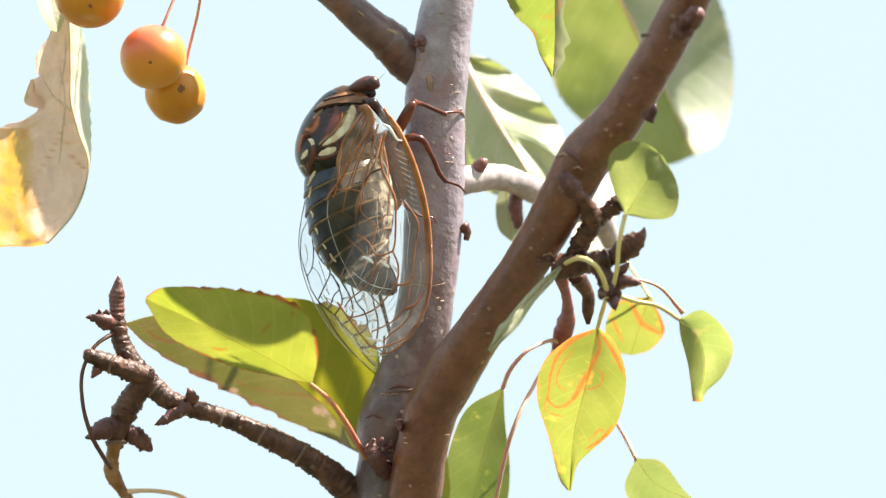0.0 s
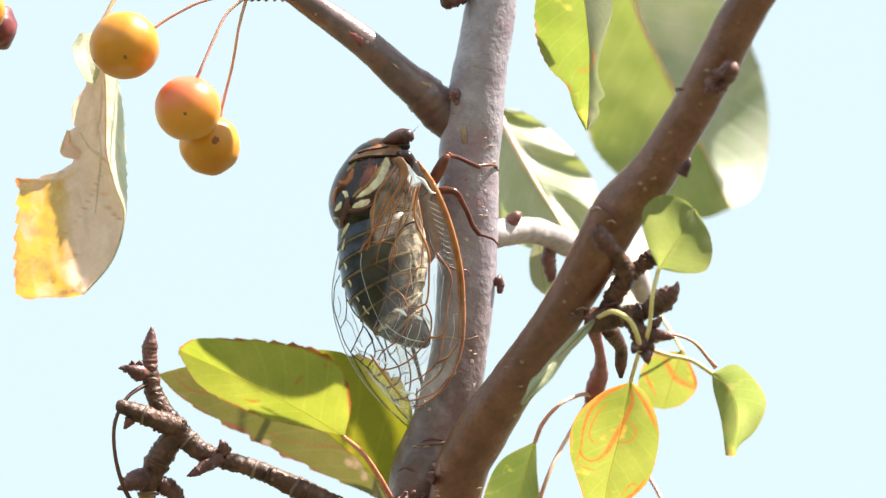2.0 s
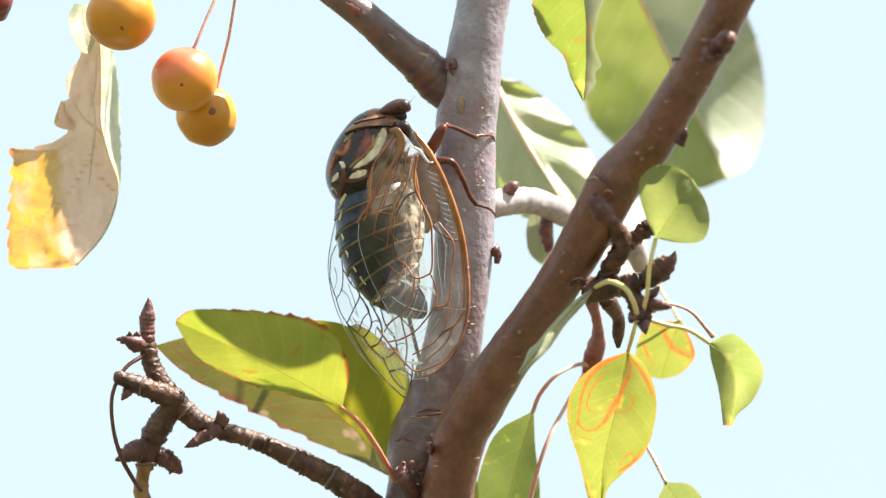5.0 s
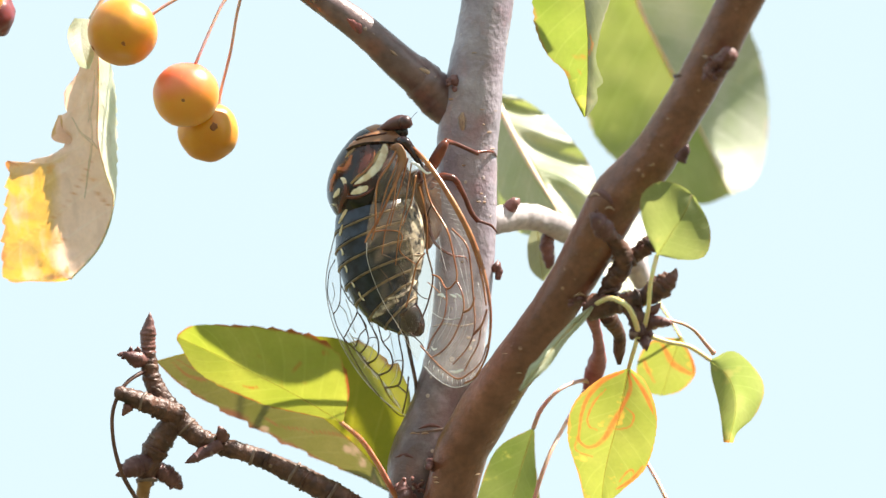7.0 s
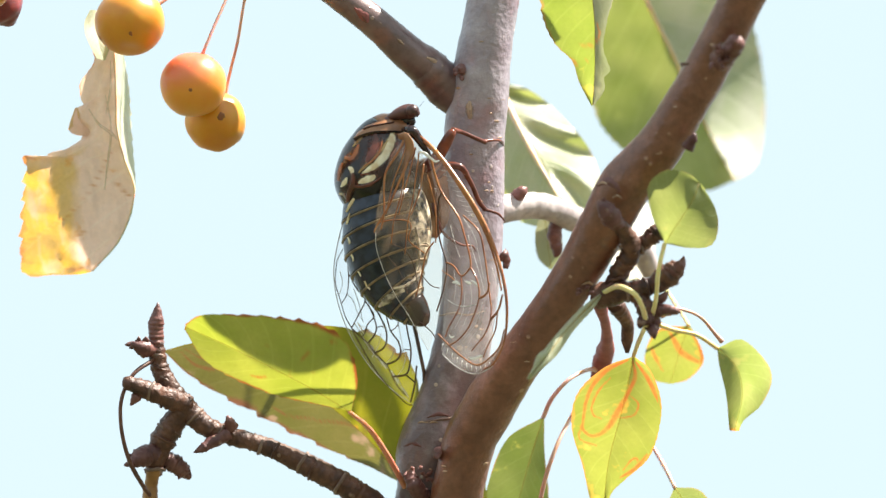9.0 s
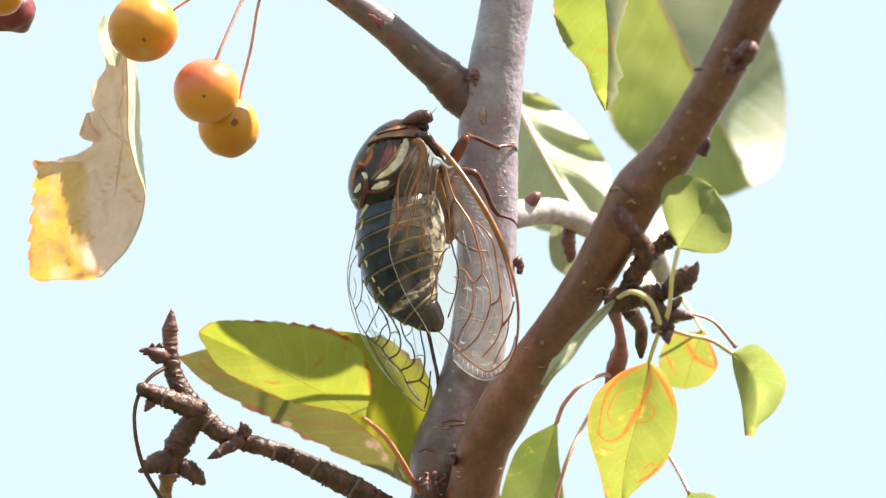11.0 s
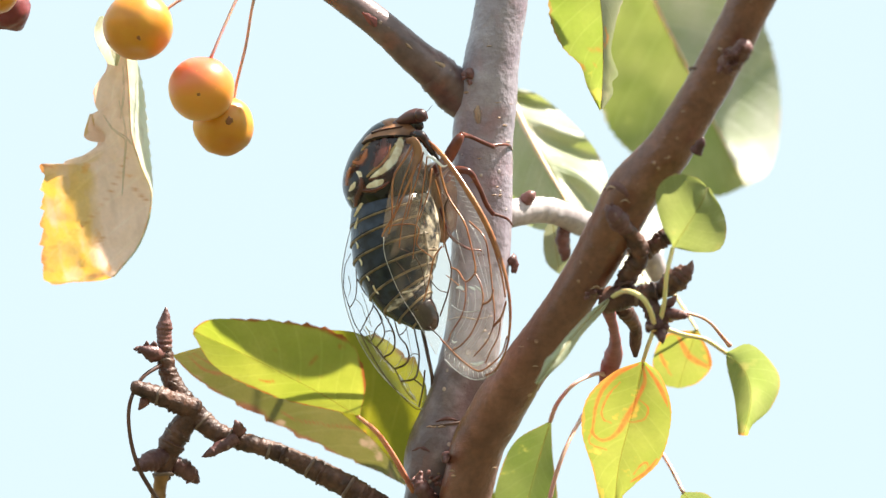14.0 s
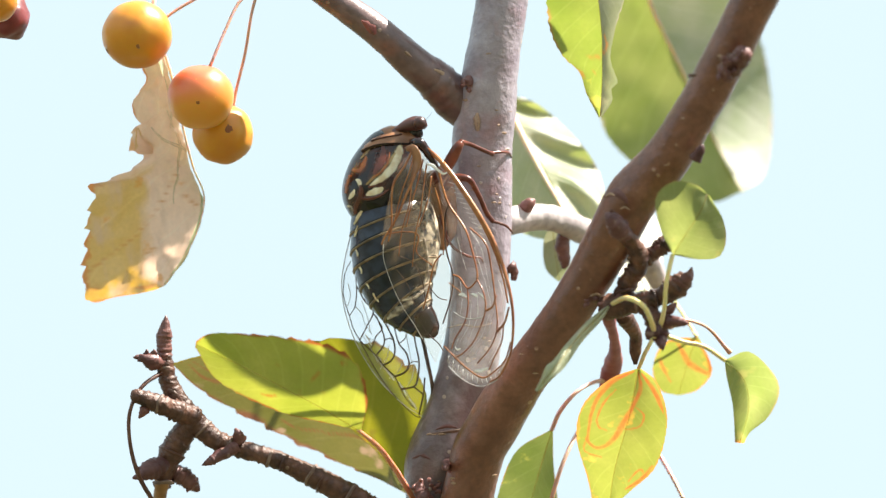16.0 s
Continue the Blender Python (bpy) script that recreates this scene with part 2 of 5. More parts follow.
CREASE = leaf_mat("pale_crease", (1.0, 0.84, 0.74), (0.95, 0.6, 0.3), (0.8, 0.6, 0.5), (0.8, 0.6, 0.5), 0.1, share=0.3, soft=0.7)


def fruit_mat(name, low, high, blush, rough=0.38):
    m = Mat(name)
    s, w = m.uv()
    n = m.noise(130.0, 4.0)
    col = m.mix(m.ramp(n, (0.35, 0.0), (0.7, 1.0)), low, high)
    col = m.mix(m.ramp(m.math("ADD", s, m.math("MULTIPLY", m.math("SUBTRACT", m.noise(90.0), 0.5), 0.5)), (0.12, 0.85), (0.5, 0.0)), col, blush)
    col = m.mix(m.math("MULTIPLY", m.spots(420.0, 0.07), 0.4), col, tuple(min(1.0, c * 1.3) for c in high))
    m.base(col, rough)
    m.p.inputs["Subsurface Weight"].default_value = 0.6
    m.p.inputs["Subsurface Radius"].default_value = (0.006, 0.003, 0.001)
    m.p.inputs["Coat Weight"].default_value = 0.25
    m.bump(m.noise(500.0), 0.15, 0.0002)
    return m.m


APPLE = fruit_mat("crabapple_skin", (0.62, 0.23, 0.014), (0.72, 0.33, 0.022), (0.80, 0.28, 0.03))
APPLE_RED = fruit_mat("blushed_crabapple_skin", (0.76, 0.30, 0.03), (0.80, 0.36, 0.05), (0.80, 0.13, 0.07))
APPLE_DARK = fruit_mat("shrivelled_red_skin", (0.12, 0.012, 0.015), (0.22, 0.03, 0.03), (0.16, 0.02, 0.02), 0.5)


def shell(name, a, b, rough=0.34, scale=300.0, coat=0.1, fine=1500.0, spec=0.5, soft=0.0):
    m = Mat(name)
    col = m.mix(m.ramp(m.noise(scale, 4.0), (0.42, 0.0), (0.6, 1.0)), a, b)
    m.base(col, rough)
    m.p.inputs["Coat Weight"].default_value = coat
    m.p.inputs["Specular IOR Level"].default_value = spec
    m.bump(m.noise(fine, 4.0), 0.35, 0.00015)
    if soft:
        m.feather(soft)
    return m.m


NOTUM = shell("dark_thorax_shell", (0.006, 0.006, 0.009), (0.036, 0.013, 0.010), 0.2, 200.0, 0.25, spec=0.4)
COLLAR = shell("tan_collar_shell", (0.20, 0.085, 0.038), (0.33, 0.155, 0.07), 0.36, 220.0, 0.2)
RUST = shell("rust_marking", (0.40, 0.125, 0.03), (0.22, 0.06, 0.02), 0.3, soft=0.8)
CREAM = shell("cream_marking", (0.84, 0.76, 0.56), (0.66, 0.52, 0.30), 0.5, 700.0, 0.0, soft=0.4)
GOLD = shell("golden_marking", (0.42, 0.28, 0.09), (0.26, 0.15, 0.05), 0.4, 500.0, 0.1, soft=0.8)
WAX = shell("white_wax_bloom", (0.72, 0.66, 0.54), (0.20, 0.17, 0.14), 0.8, 700.0, 0.0, soft=0.9)
BELLY = shell("blue_black_abdomen", (0.010, 0.014, 0.027), (0.024, 0.035, 0.062), 0.26, 350.0, 0.15, spec=0.4)
BAND = shell("golden_segment_edge", (0.25, 0.18, 0.10), (0.12, 0.085, 0.05), 0.5, 500.0)
LEG = shell("red_brown_leg", (0.085, 0.017, 0.008), (0.18, 0.042, 0.016), 0.3, 300.0, 0.2)
VEIN = shell("orange_brown_vein", (0.42, 0.165, 0.05), (0.30, 0.10, 0.033), 0.3)
VEIN_RED = shell("red_brown_vein", (0.38, 0.15, 0.06), (0.24, 0.08, 0.035), 0.3)
VEIN_PALE = shell("pale_wing_margin", (0.62, 0.60, 0.58), (0.42, 0.41, 0.40), 0.3)
UMBER = shell("umber_marking", (0.14, 0.036, 0.020), (0.075, 0.022, 0.013), 0.25, soft=0.7)
PALE_BELLY = shell("grey_wax_bloom", (0.05, 0.048, 0.052), (0.78, 0.68, 0.52), 0.4, 520.0, 0.3, soft=0.9)
VEIN_DARK = shell("dark_brown_vein", (0.055, 0.030, 0.022), (0.11, 0.055, 0.034), 0.35)
EYE_SHELL = shell("dark_brown_eye", (0.055, 0.022, 0.020), (0.11, 0.045, 0.038), 0.35, 500.0, 0.15)
# white that paints the sun's glints on the wings
GLINT = shell("white_wing_glint", (0.92, 0.90, 0.86), (0.80, 0.76, 0.70), 0.25, 600.0, 0.4, soft=0.6)


def membrane_mat(name, milk, tint, film_colour=(0.8, 0.76, 0.7), shine=1.2, root=0.0, tip=0.0):
    """Wing skin: clear film, clouded by milk all over, by root near the hinge and by tip towards the far end."""
    m = Mat(name)
    length = m.node("ShaderNodeVectorMath")
    length.operation = "LENGTH"
    m.link(m.co, length.inputs[0])
    cloud = m.math("MULTIPLY", m.ramp(m.math("MULTIPLY", length.outputs["Value"], 36.0), (0.1, 1.0), (0.8, 0.0)), root)
    cloud = m.math("ADD", cloud, m.math("MULTIPLY", m.ramp(m.math("MULTIPLY", length.outputs["Value"], 20.0), (0.45, 0.0), (0.78, 1.0)), tip))
    clear = m.node("ShaderNodeBsdfTransparent")
    clear.inputs[0].default_value = (*tint, 1)
    gloss = m.node("ShaderNodeBsdfGlossy", Roughness=0.2)
    gloss.inputs[0].default_value = (0.9, 0.9, 0.9, 1)
    film_t, film_d, film = m.node("ShaderNodeBsdfTranslucent"), m.node("ShaderNodeBsdfDiffuse"), m.node("ShaderNodeMixShader", Fac=0.3)
    for k, sh in enumerate((film_t, film_d)):
        sh.inputs[0].default_value = (*film_colour, 1)
        m.link(sh.outputs[0], film.inputs[1 + k])
    wave = m.noise(420.0, 3.0)
    for sh in (gloss, film_t, film_d):
        m.bump(wave, 0.8, 0.0006, sh)
    fres = m.node("ShaderNodeFresnel", IOR=1.4)
    a = m.node("ShaderNodeMixShader")
    m.link(m.math("MULTIPLY", m.ramp(m.noise(220.0), (0.3, 0.3), (0.7, 1.0)), m.math("ADD", cloud, milk)), a.inputs[0])
    m.link(clear.outputs[0], a.inputs[1])
    m.link(film.outputs[0], a.inputs[2])
    c = m.node("ShaderNodeMixShader")
    m.link(m.math("MULTIPLY", fres.outputs[0], shine), c.inputs[0])
    m.link(a.outputs[0], c.inputs[1])
    m.link(gloss.outputs[0], c.inputs[2])
    m.link(c.outputs[0], m.out.inputs[0])
    return m.m


MEMBRANE = membrane_mat("clear_wing_membrane", 0.05, (0.96, 0.95, 0.94), (0.92, 0.88, 0.85), 1.3, 0.0, 0.15)
MEMBRANE_FAR = membrane_mat("glassy_wing_membrane", 0.14, (0.96, 0.97, 0.98), (0.86, 0.86, 0.84), 1.2)
MEMBRANE_AMBER = membrane_mat("amber_wing_membrane", 0.03, (0.98, 0.94, 0.88), (0.98, 0.70, 0.44), 1.3, 0.32)

m = Mat("dry_grass_ground")
g = m.mix(m.ramp(m.noise(3.0), (0.35, 0.0), (0.65, 1.0)), (0.04, 0.055, 0.02), (0.09, 0.085, 0.04))
g = m.mix(m.math("MULTIPLY", m.noise(60.0, 8.0), 0.5), g, (0.15, 0.13, 0.08))
m.base(g, 0.9)
m.bump(m.noise(80.0, 8.0), 1.0, 0.02)
GROUND = m.m


# ---- shaping ----
def at(u, v, d=0.0):
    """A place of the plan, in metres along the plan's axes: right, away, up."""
    k = 1e-4 * (1 + d / 897)
    return Vector(((u - 784) * k, d * 1e-3, (441 - v) * k))


def wide(r, d=0.0):
    return r * 1e-4 * (1 + d / 897)


def smooth(rows, step):
    """Catmull-Rom through rows of numbers, about `step` apart in the first three (plan units and mm)."""
    p = [np.array(r, float) for r in rows]
    p = [2 * p[0] - p[1]] + p + [2 * p[-1] - p[-2]]
    out = []
    for i in range(1, len(p) - 2):
        a, b, c, e = p[i - 1:i + 3]
        n = max(1, int(np.linalg.norm((c - b)[:2]) / step))
        for k in range(n):
            t = k / n
            out.append(0.5 * (2 * b + (c - a) * t + (2 * a - 5 * b + 4 * c - e) * t * t + (3 * b - a - 3 * c + e) * t ** 3))
    out.append(p[-2])
    return out


def loft(rings, closed_ends=True):
    """A skin over rings of equally many places."""
    bm = bmesh.new()
    vs = [[bm.verts.new(q) for q in ring] for ring in rings]
    n = len(rings[0])
    for a, b in zip(vs, vs[1:]):
        for i in range(n):
            bm.faces.new((a[i], a[(i + 1) % n], b[(i + 1) % n], b[i]))
    if closed_ends:
        bm.faces.new(vs[0][::-1])
        bm.faces.new(vs[-1])
    bmesh.ops.recalc_face_normals(bm, faces=bm.faces)
    return bm


def tube(rows, step=6.0, sides=14, lump=0.0, lump_scale=250.0, ring=0.0, ring_every=12.0, seed=0, flat=1.0):
    """A round limb along rows of (u, v, d, radius)."""
    pts = smooth(rows, step)
    ctr = [at(p[0], p[1], p[2]) for p in pts]
    rings, run, side = [], 0.0, Vector((0, 1, 0))
    for i, p in enumerate(pts):
        way = (ctr[min(i + 1, len(ctr) - 1)] - ctr[max(i - 1, 0)]).normalized()
        if i:
            run += (ctr[i] - ctr[i - 1]).length * 1e4
        side = (side - way * side.dot(way)).normalized()
        up = way.cross(side)
        r = max(wide(p[3], p[2]), 2e-5)
        if ring:
            r *= 1 + ring * ((1 - abs(noise.noise(Vector((run / ring_every * 1.7, seed * 3.3, 0))))) ** 7 - 0.3)
        loop = []
        for k in range(sides):
            a = 2 * math.pi * k / sides
            q = ctr[i] + (side * math.cos(a) * flat + up * math.sin(a)) * r
            if lump:
                off = noise.noise(q * lump_scale + Vector((seed * 7.1, 0, 0))) + 0.5 * noise.noise(q * lump_scale * 3.3 + Vector((0, seed * 3.7, 0)))
                q += (q - ctr[i]).normalized() * r * lump * off
            loop.append(q)
        rings.append(loop)
    return loft(rings)


def ball(u, v, d, r, squash=1.0, lump=0.0, lean=0.0, n=28, waist=0.0):
    """A fruit-like body with dimples at its two poles, and a band coordinate from stalk (0) to eye (1)."""
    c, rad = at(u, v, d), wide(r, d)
    rings = []
    turn = Matrix.Rotation(radians(lean), 3, "X")
    for i in range(n + 1):
        th = math.pi * (0.02 + 0.96 * i / n)
        loop = []
        for k in range(2 * n):
            a = math.pi * k / n
            dim = 1 - waist * (math.exp(-((th / 0.35) ** 2)) + math.exp(-(((math.pi - th) / 0.35) ** 2)))
            q = Vector((math.sin(th) * math.cos(a), math.sin(th) * math.sin(a), math.cos(th) * squash * dim))
            q *= 1 + lump * noise.noise(q * 1.7 + Vector((u, v, 0)) * 0.01)
            loop.append(c + turn @ (q * rad))
        rings.append(loop)
    bm = loft(rings)
    lay = bm.loops.layers.uv.new("leaf")
    for f in bm.faces:
        for lp in f.loops:
            q = turn.transposed() @ (lp.vert.co - c)
            lp[lay].uv = (0.5 - 0.5 * q.z / rad / squash, math.atan2(q.y, q.x) / 6.2832)
    return bm


def blade(mid, left, right, saw=0.0, across=9, step=7.0, cup=0.0, ripple=0.0, seed=0, keep=(1, 1), folds=(0, 3, 0), crumple=0.0, tooth_every=2, saw_left=None):
    """A leaf blade between three lines from base to tip: its midrib and its two edges, rows of (u, v, d)."""
    n = max(12, int(sum(np.linalg.norm(np.subtract(b[:2], a[:2])) for a, b in zip(mid, mid[1:])) / step))

    def even(rows):
        pts = np.array(smooth(rows, 2.0))
        run = np.concatenate([[0], np.cumsum(np.linalg.norm(np.diff(pts[:, :2], axis=0), axis=1) + 1e-9)])
        return [np.array([np.interp(run[-1] * k / n, run, pts[:, j]) for j in range(3)]) for k in range(n + 1)]

    m_, l_, r_ = even(mid), even(left), even(right)
    bm = bmesh.new()
    lay = bm.loops.layers.uv.new("leaf")
    cols = []
    for i in range(n + 1):
        row = []
        for j in range(-across if keep[0] else 0, (across if keep[1] else 0) + 1):
            w = j / across
            e = l_[i] if w < 0 else r_[i]
            f = abs(w)
            tooth = 1 + (saw if w > 0 or saw_left is None else saw_left) * ((i % tooth_every) / (tooth_every - 1) - 0.5) * (0.6 + 1.2 * noise.noise(Vector((i * 0.37, seed, j)))) * (f > 0.99) * math.sin(math.pi * i / n)
            q = m_[i] + (e - m_[i]) * f * tooth
            q[2] += cup * 4 * f * (1 - f) + ripple * math.sin(i * 0.35 + seed + w * 2) * f
            q[2] += folds[0] * math.sin(6.2832 * (folds[1] * (i / n - 0.25 * f) + folds[2])) * min(1, 2 * f) * (w > 0)
            q[2] += 0.35 * noise.noise(Vector((q[0] * 0.02, q[1] * 0.02, seed)))
            if crumple:
                q[2] += crumple * (1 - 2 * abs(noise.noise(Vector((q[0] * 0.03, q[1] * 0.014, seed + 4))))) + 0.5 * crumple * noise.noise(Vector((q[0] * 0.08, q[1] * 0.06, seed)))
            row.append((bm.verts.new(at(*q)), i / n, w))
        cols.append(row)
    for a, b in zip(cols, cols[1:]):
        for k in range(len(a) - 1):
            quad = (a[k], a[k + 1], b[k + 1], b[k])
            f = bm.faces.new([x[0] for x in quad])
            for lp, x in zip(f.loops, quad):
                lp[lay].uv = (x[1], x[2])
    bmesh.ops.recalc_face_normals(bm, faces=bm.faces)
    return bm


def part(name, bm, material, parent, label="", pivot=None):
    """Links a bmesh, drawn in the plan, as one mesh under a thing or a part; pivot: a plan place it turns about."""
    base = ORIGIN[parent.name]
    here = pivot if pivot is not None else base
    bmesh.ops.translate(bm, verts=bm.verts, vec=-here)
    mesh = bpy.data.meshes.new(name)
    bm.to_mesh(mesh)
    bm.free()
    mesh.materials.append(material)
    mesh.polygons.foreach_set("use_smooth", [True] * len(mesh.polygons))
    ob = new(name, mesh)
    ob.parent = parent
    ob.location = here - base
    ORIGIN[ob.name] = here
    return tagged(ob, label)


ORIGIN = {}


def thing(name, origin, label, category, group=""):
    ob = new(name)
    ob.empty_display_size = 0.005
    ob.matrix_basis = PLAN @ Matrix.Translation(origin)
    ORIGIN[ob.name] = origin
    return tagged(ob, label, category, group)


def marking(rows, skin, material, parent, name="marking", lift=0.00008, drop=-0.06):
    """A raised coloured marking laid on the body along rows of (u, v, half width)."""
    pts = smooth([(u, v, 0, w) for u, v, w in rows], 1.5)
    bm = bmesh.new()
    lay = bm.loops.layers.uv.new("leaf")
    lines = []
    for i, p in enumerate(pts):
        a, b = pts[max(i - 1, 0)], pts[min(i + 1, len(pts) - 1)]
        du, dv = b[0] - a[0], b[1] - a[1]
        n = math.hypot(du, dv) or 1.0
        line = []
        for k in range(-3, 4):
            w = max(p[3], 0.3) * k / 3 * (1 + 0.2 * noise.noise(Vector((p[0] * 0.2, p[1] * 0.2, k > 0))))
            q = at(p[0] - dv / n * w, p[1] + du / n * w, -8)
            hit, nor = skin.ray_cast(q + Vector((0, drop, 0)), Vector((0, 1, 0)))[:2]
            if hit:
                line.append((bm.verts.new(hit + nor * lift * (1.6 - abs(k) * 0.4)), i / max(1, len(pts) - 1), k / 3))
        lines.append(line)
    for a, b in zip(lines, lines[1:]):
        if len(a) == 7 and len(b) == 7:
            for k in range(6):
                quad = (a[k], a[k + 1], b[k + 1], b[k])
                for lp, x in zip(bm.faces.new([x[0] for x in quad]).loops, quad):
                    lp[lay].uv = x[1:]
    bmesh.ops.recalc_face_normals(bm, faces=bm.faces)
    return part(name, bm, material, parent)


# ---- ground ----
bm = bmesh.new()
bmesh.ops.create_grid(bm, x_segments=40, y_segments=40, size=600)
mesh = bpy.data.meshes.new("ground")
bm.to_mesh(mesh)
bm.free()
mesh.materials.append(GROUND)
ground = tagged(new("ground", mesh), "dry grassy ground under the crabapple tree", "ground", kind="structure")


# ---- tree ----
tree = thing("crabapple_tree", at(745, 980), "crabapple tree limbs with purplish brown speckled bark", "tree")
BRANCH_ROWS = [(1460, -230, -52, 34), (1390, -120, -49, 36), (1312, 0, -45, 38), (1261, 100, -42, 39), (1205, 200, -39, 39), (1150, 285, -36, 43), (1094, 348, -34, 47), (1052, 425, -30, 44),
               (1002, 512, -26, 40), (947, 598, -22, 42), (895, 669, -18, 44), (850, 739, -14, 47), (817, 802, -11, 47), (799, 870, -9, 46), (786, 950, -6, 48), (755, 1060, -1, 46)]
STEM_ROWS = [(728, 1350, 0, 70), (738, 1000, 0, 62), (748, 880, 0, 61), (750, 820, 0, 64), (758, 785, 0, 60), (768, 758, 0, 55), (782, 720, 0, 53), (802, 640, 0, 51), (816, 550, 0, 50), (823, 450, 0, 52), (826, 350, 0, 53), (826, 270, 0, 53), (834, 190, 0, 54), (846, 100, 0, 48),
             (863, 0, 1, 46), (880, -120, 2, 44), (892, -240, 4, 42)]
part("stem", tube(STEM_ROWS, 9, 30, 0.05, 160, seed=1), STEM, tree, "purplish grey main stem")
STEM_SKIN = BVHTree.FromBMesh(tube(STEM_ROWS, 12, 24))
BRANCH_SKIN = BVHTree.FromBMesh(tube(BRANCH_ROWS, 12, 24))
rings = []
for k in range(25):  # the trunk goes on straight down to the ground
    q, r = PLAN @ at(728, 1335), 0.007 + 0.033 * k / 24
    rings.append([PLAN.inverted() @ Vector((q.x + r * math.cos(a), q.y + 0.02 * math.sin(k * 0.4) + r * math.sin(a), q.z * (1 - k / 24) - 0.02 * k / 24)) for a in [i * math.pi / 12 for i in range(24)]])
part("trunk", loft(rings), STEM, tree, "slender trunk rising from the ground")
part("branch", tube(BRANCH_ROWS, 8, 28, 0.05, 170, seed=2), FRONT, tree, "red-brown slanting branch")
SIDE_ROWS = [(432, -32, -6, 9), (462, -36, -6, 12), (500, -38, -6, 15), (545, -18, -5, 23), (632, 45, -4, 27), (700, 104, -3, 30), (755, 150, 0, 35), (800, 182, 3, 34), (835, 200, 6, 25)]
SIDE_SKIN = BVHTree.FromBMesh(tube(SIDE_ROWS, 12, 24))
part("branch", tube(SIDE_ROWS, 6, 24, 0.07, 180, seed=3), SIDE, tree, "thin side branch bearing fruit stalks")
part("branch_collar", tube([(716, 116, -2, 29), (742, 138, -1, 35), (768, 164, 0, 40), (792, 188, 1, 39), (814, 216, 3, 25)], 4, 22, 0.10, 330, 0.06, 20, 31), SIDE, tree, "wrinkled collar where the side branch leaves the stem")
part("twig", tube([(262, 625, -4, 13), (268, 668, -4, 16), (286, 706, -4, 18), (316, 742, -4, 20), (350, 774, -4, 18), (392, 790, -4, 16), (450, 808, -4, 16), (510, 834, -3, 19), (565, 862, -3, 21),
                   (620, 895, -2, 23), (676, 945, 0, 27), (716, 1000, 0, 30)], 3, 20, 0.08, 320, 0.15, 18, 4), TWIG, tree, "knobbly dark brown twig")
part("twig", tube([(318, 738, -4, 20), (280, 722, -6, 19), (245, 708, -8, 16), (212, 696, -9, 13), (204, 694, -9, 9)], 3, 16, 0.12, 320, 0.18, 22, 5), TWIG, tree)
part("twig", tube([(312, 742, -4, 20), (280, 785, -3, 22), (262, 825, -2, 20), (256, 856, -1, 15)], 3, 16, 0.10, 320, 0.16, 22, 6), TWIG, tree)
part("spur", tube([(258, 845, -2, 14), (253, 872, -1, 12), (250, 896, -1, 14), (256, 914, -1, 13), (268, 934, 0, 10), (284, 962, 0, 11), (300, 1010, 1, 12)], 3, 14, 0.1, 320, 0.1, 18, 41), TAWNY, tree, "yellowish brown spur below the twig")
part("stalk", tube([(272, 940, 0, 7), (300, 936, 0, 4), (340, 938, 0, 4), (375, 948, 1, 4), (410, 980, 2, 4)], 4, 8), TAN_STALK, tree)
part("twig", tube([(1045, 545, -28, 22), (1075, 540, -30, 20), (1110, 535, -31, 17), (1150, 522, -32, 18), (1178, 500, -33, 20), (1186, 486, -33, 13)], 3, 16, 0.18, 330, 0.24, 20, 7), TWIG, tree)
part("twig", tube([(1070, 535, -29, 16), (1085, 498, -30, 17), (1105, 465, -32, 17), (1090, 430, -34, 15), (1072, 400, -36, 13)], 3, 16, 0.18, 330, 0.24, 20, 8), TWIG, tree)
part("twig", tube([(1100, 472, -31, 15), (1130, 448, -31, 14), (1158, 425, -31, 14), (1170, 412, -31, 9)], 3, 14, 0.18, 330, 0.24, 20, 9), TWIG, tree)
part("twig", tube([(1112, 538, -31, 14), (1130, 565, -32, 17), (1140, 590, -32, 15), (1140, 612, -32, 6)], 3, 14, 0.18, 330, 0.24, 18, 10), TWIG, tree)
part("spur", tube([(1044, 548, -24, 14), (1056, 588, -14, 9), (1060, 616, -4, 10), (1057, 644, 6, 16), (1049, 667, 9, 16), (1038, 688, 10, 7), (1032, 699, 10, 2)], 3, 14, 0.1, 300, 0.1, 14, 11), SPURRED, tree, "reddish fruiting spur")
part("spur", tube([(1075, 560, -24, 16), (1095, 590, -20, 12), (1096, 620, -18, 11), (1096, 646, -18, 3)], 3, 12, 0.1, 300, 0.12, 12, 12), TWIG, tree)
part("branch", tube([(850, 395, 3, 26), (890, 388, 6, 24), (940, 385, 10, 23), (985, 400, 16, 23), (1040, 425, 22, 22), (1110, 455, 30, 21), (1140, 500, 34, 18)], 4, 18, 0.12, 240, 0.06, 20, 13), SUNLIT_BARK, tree,
     "sunlit pale side branch")



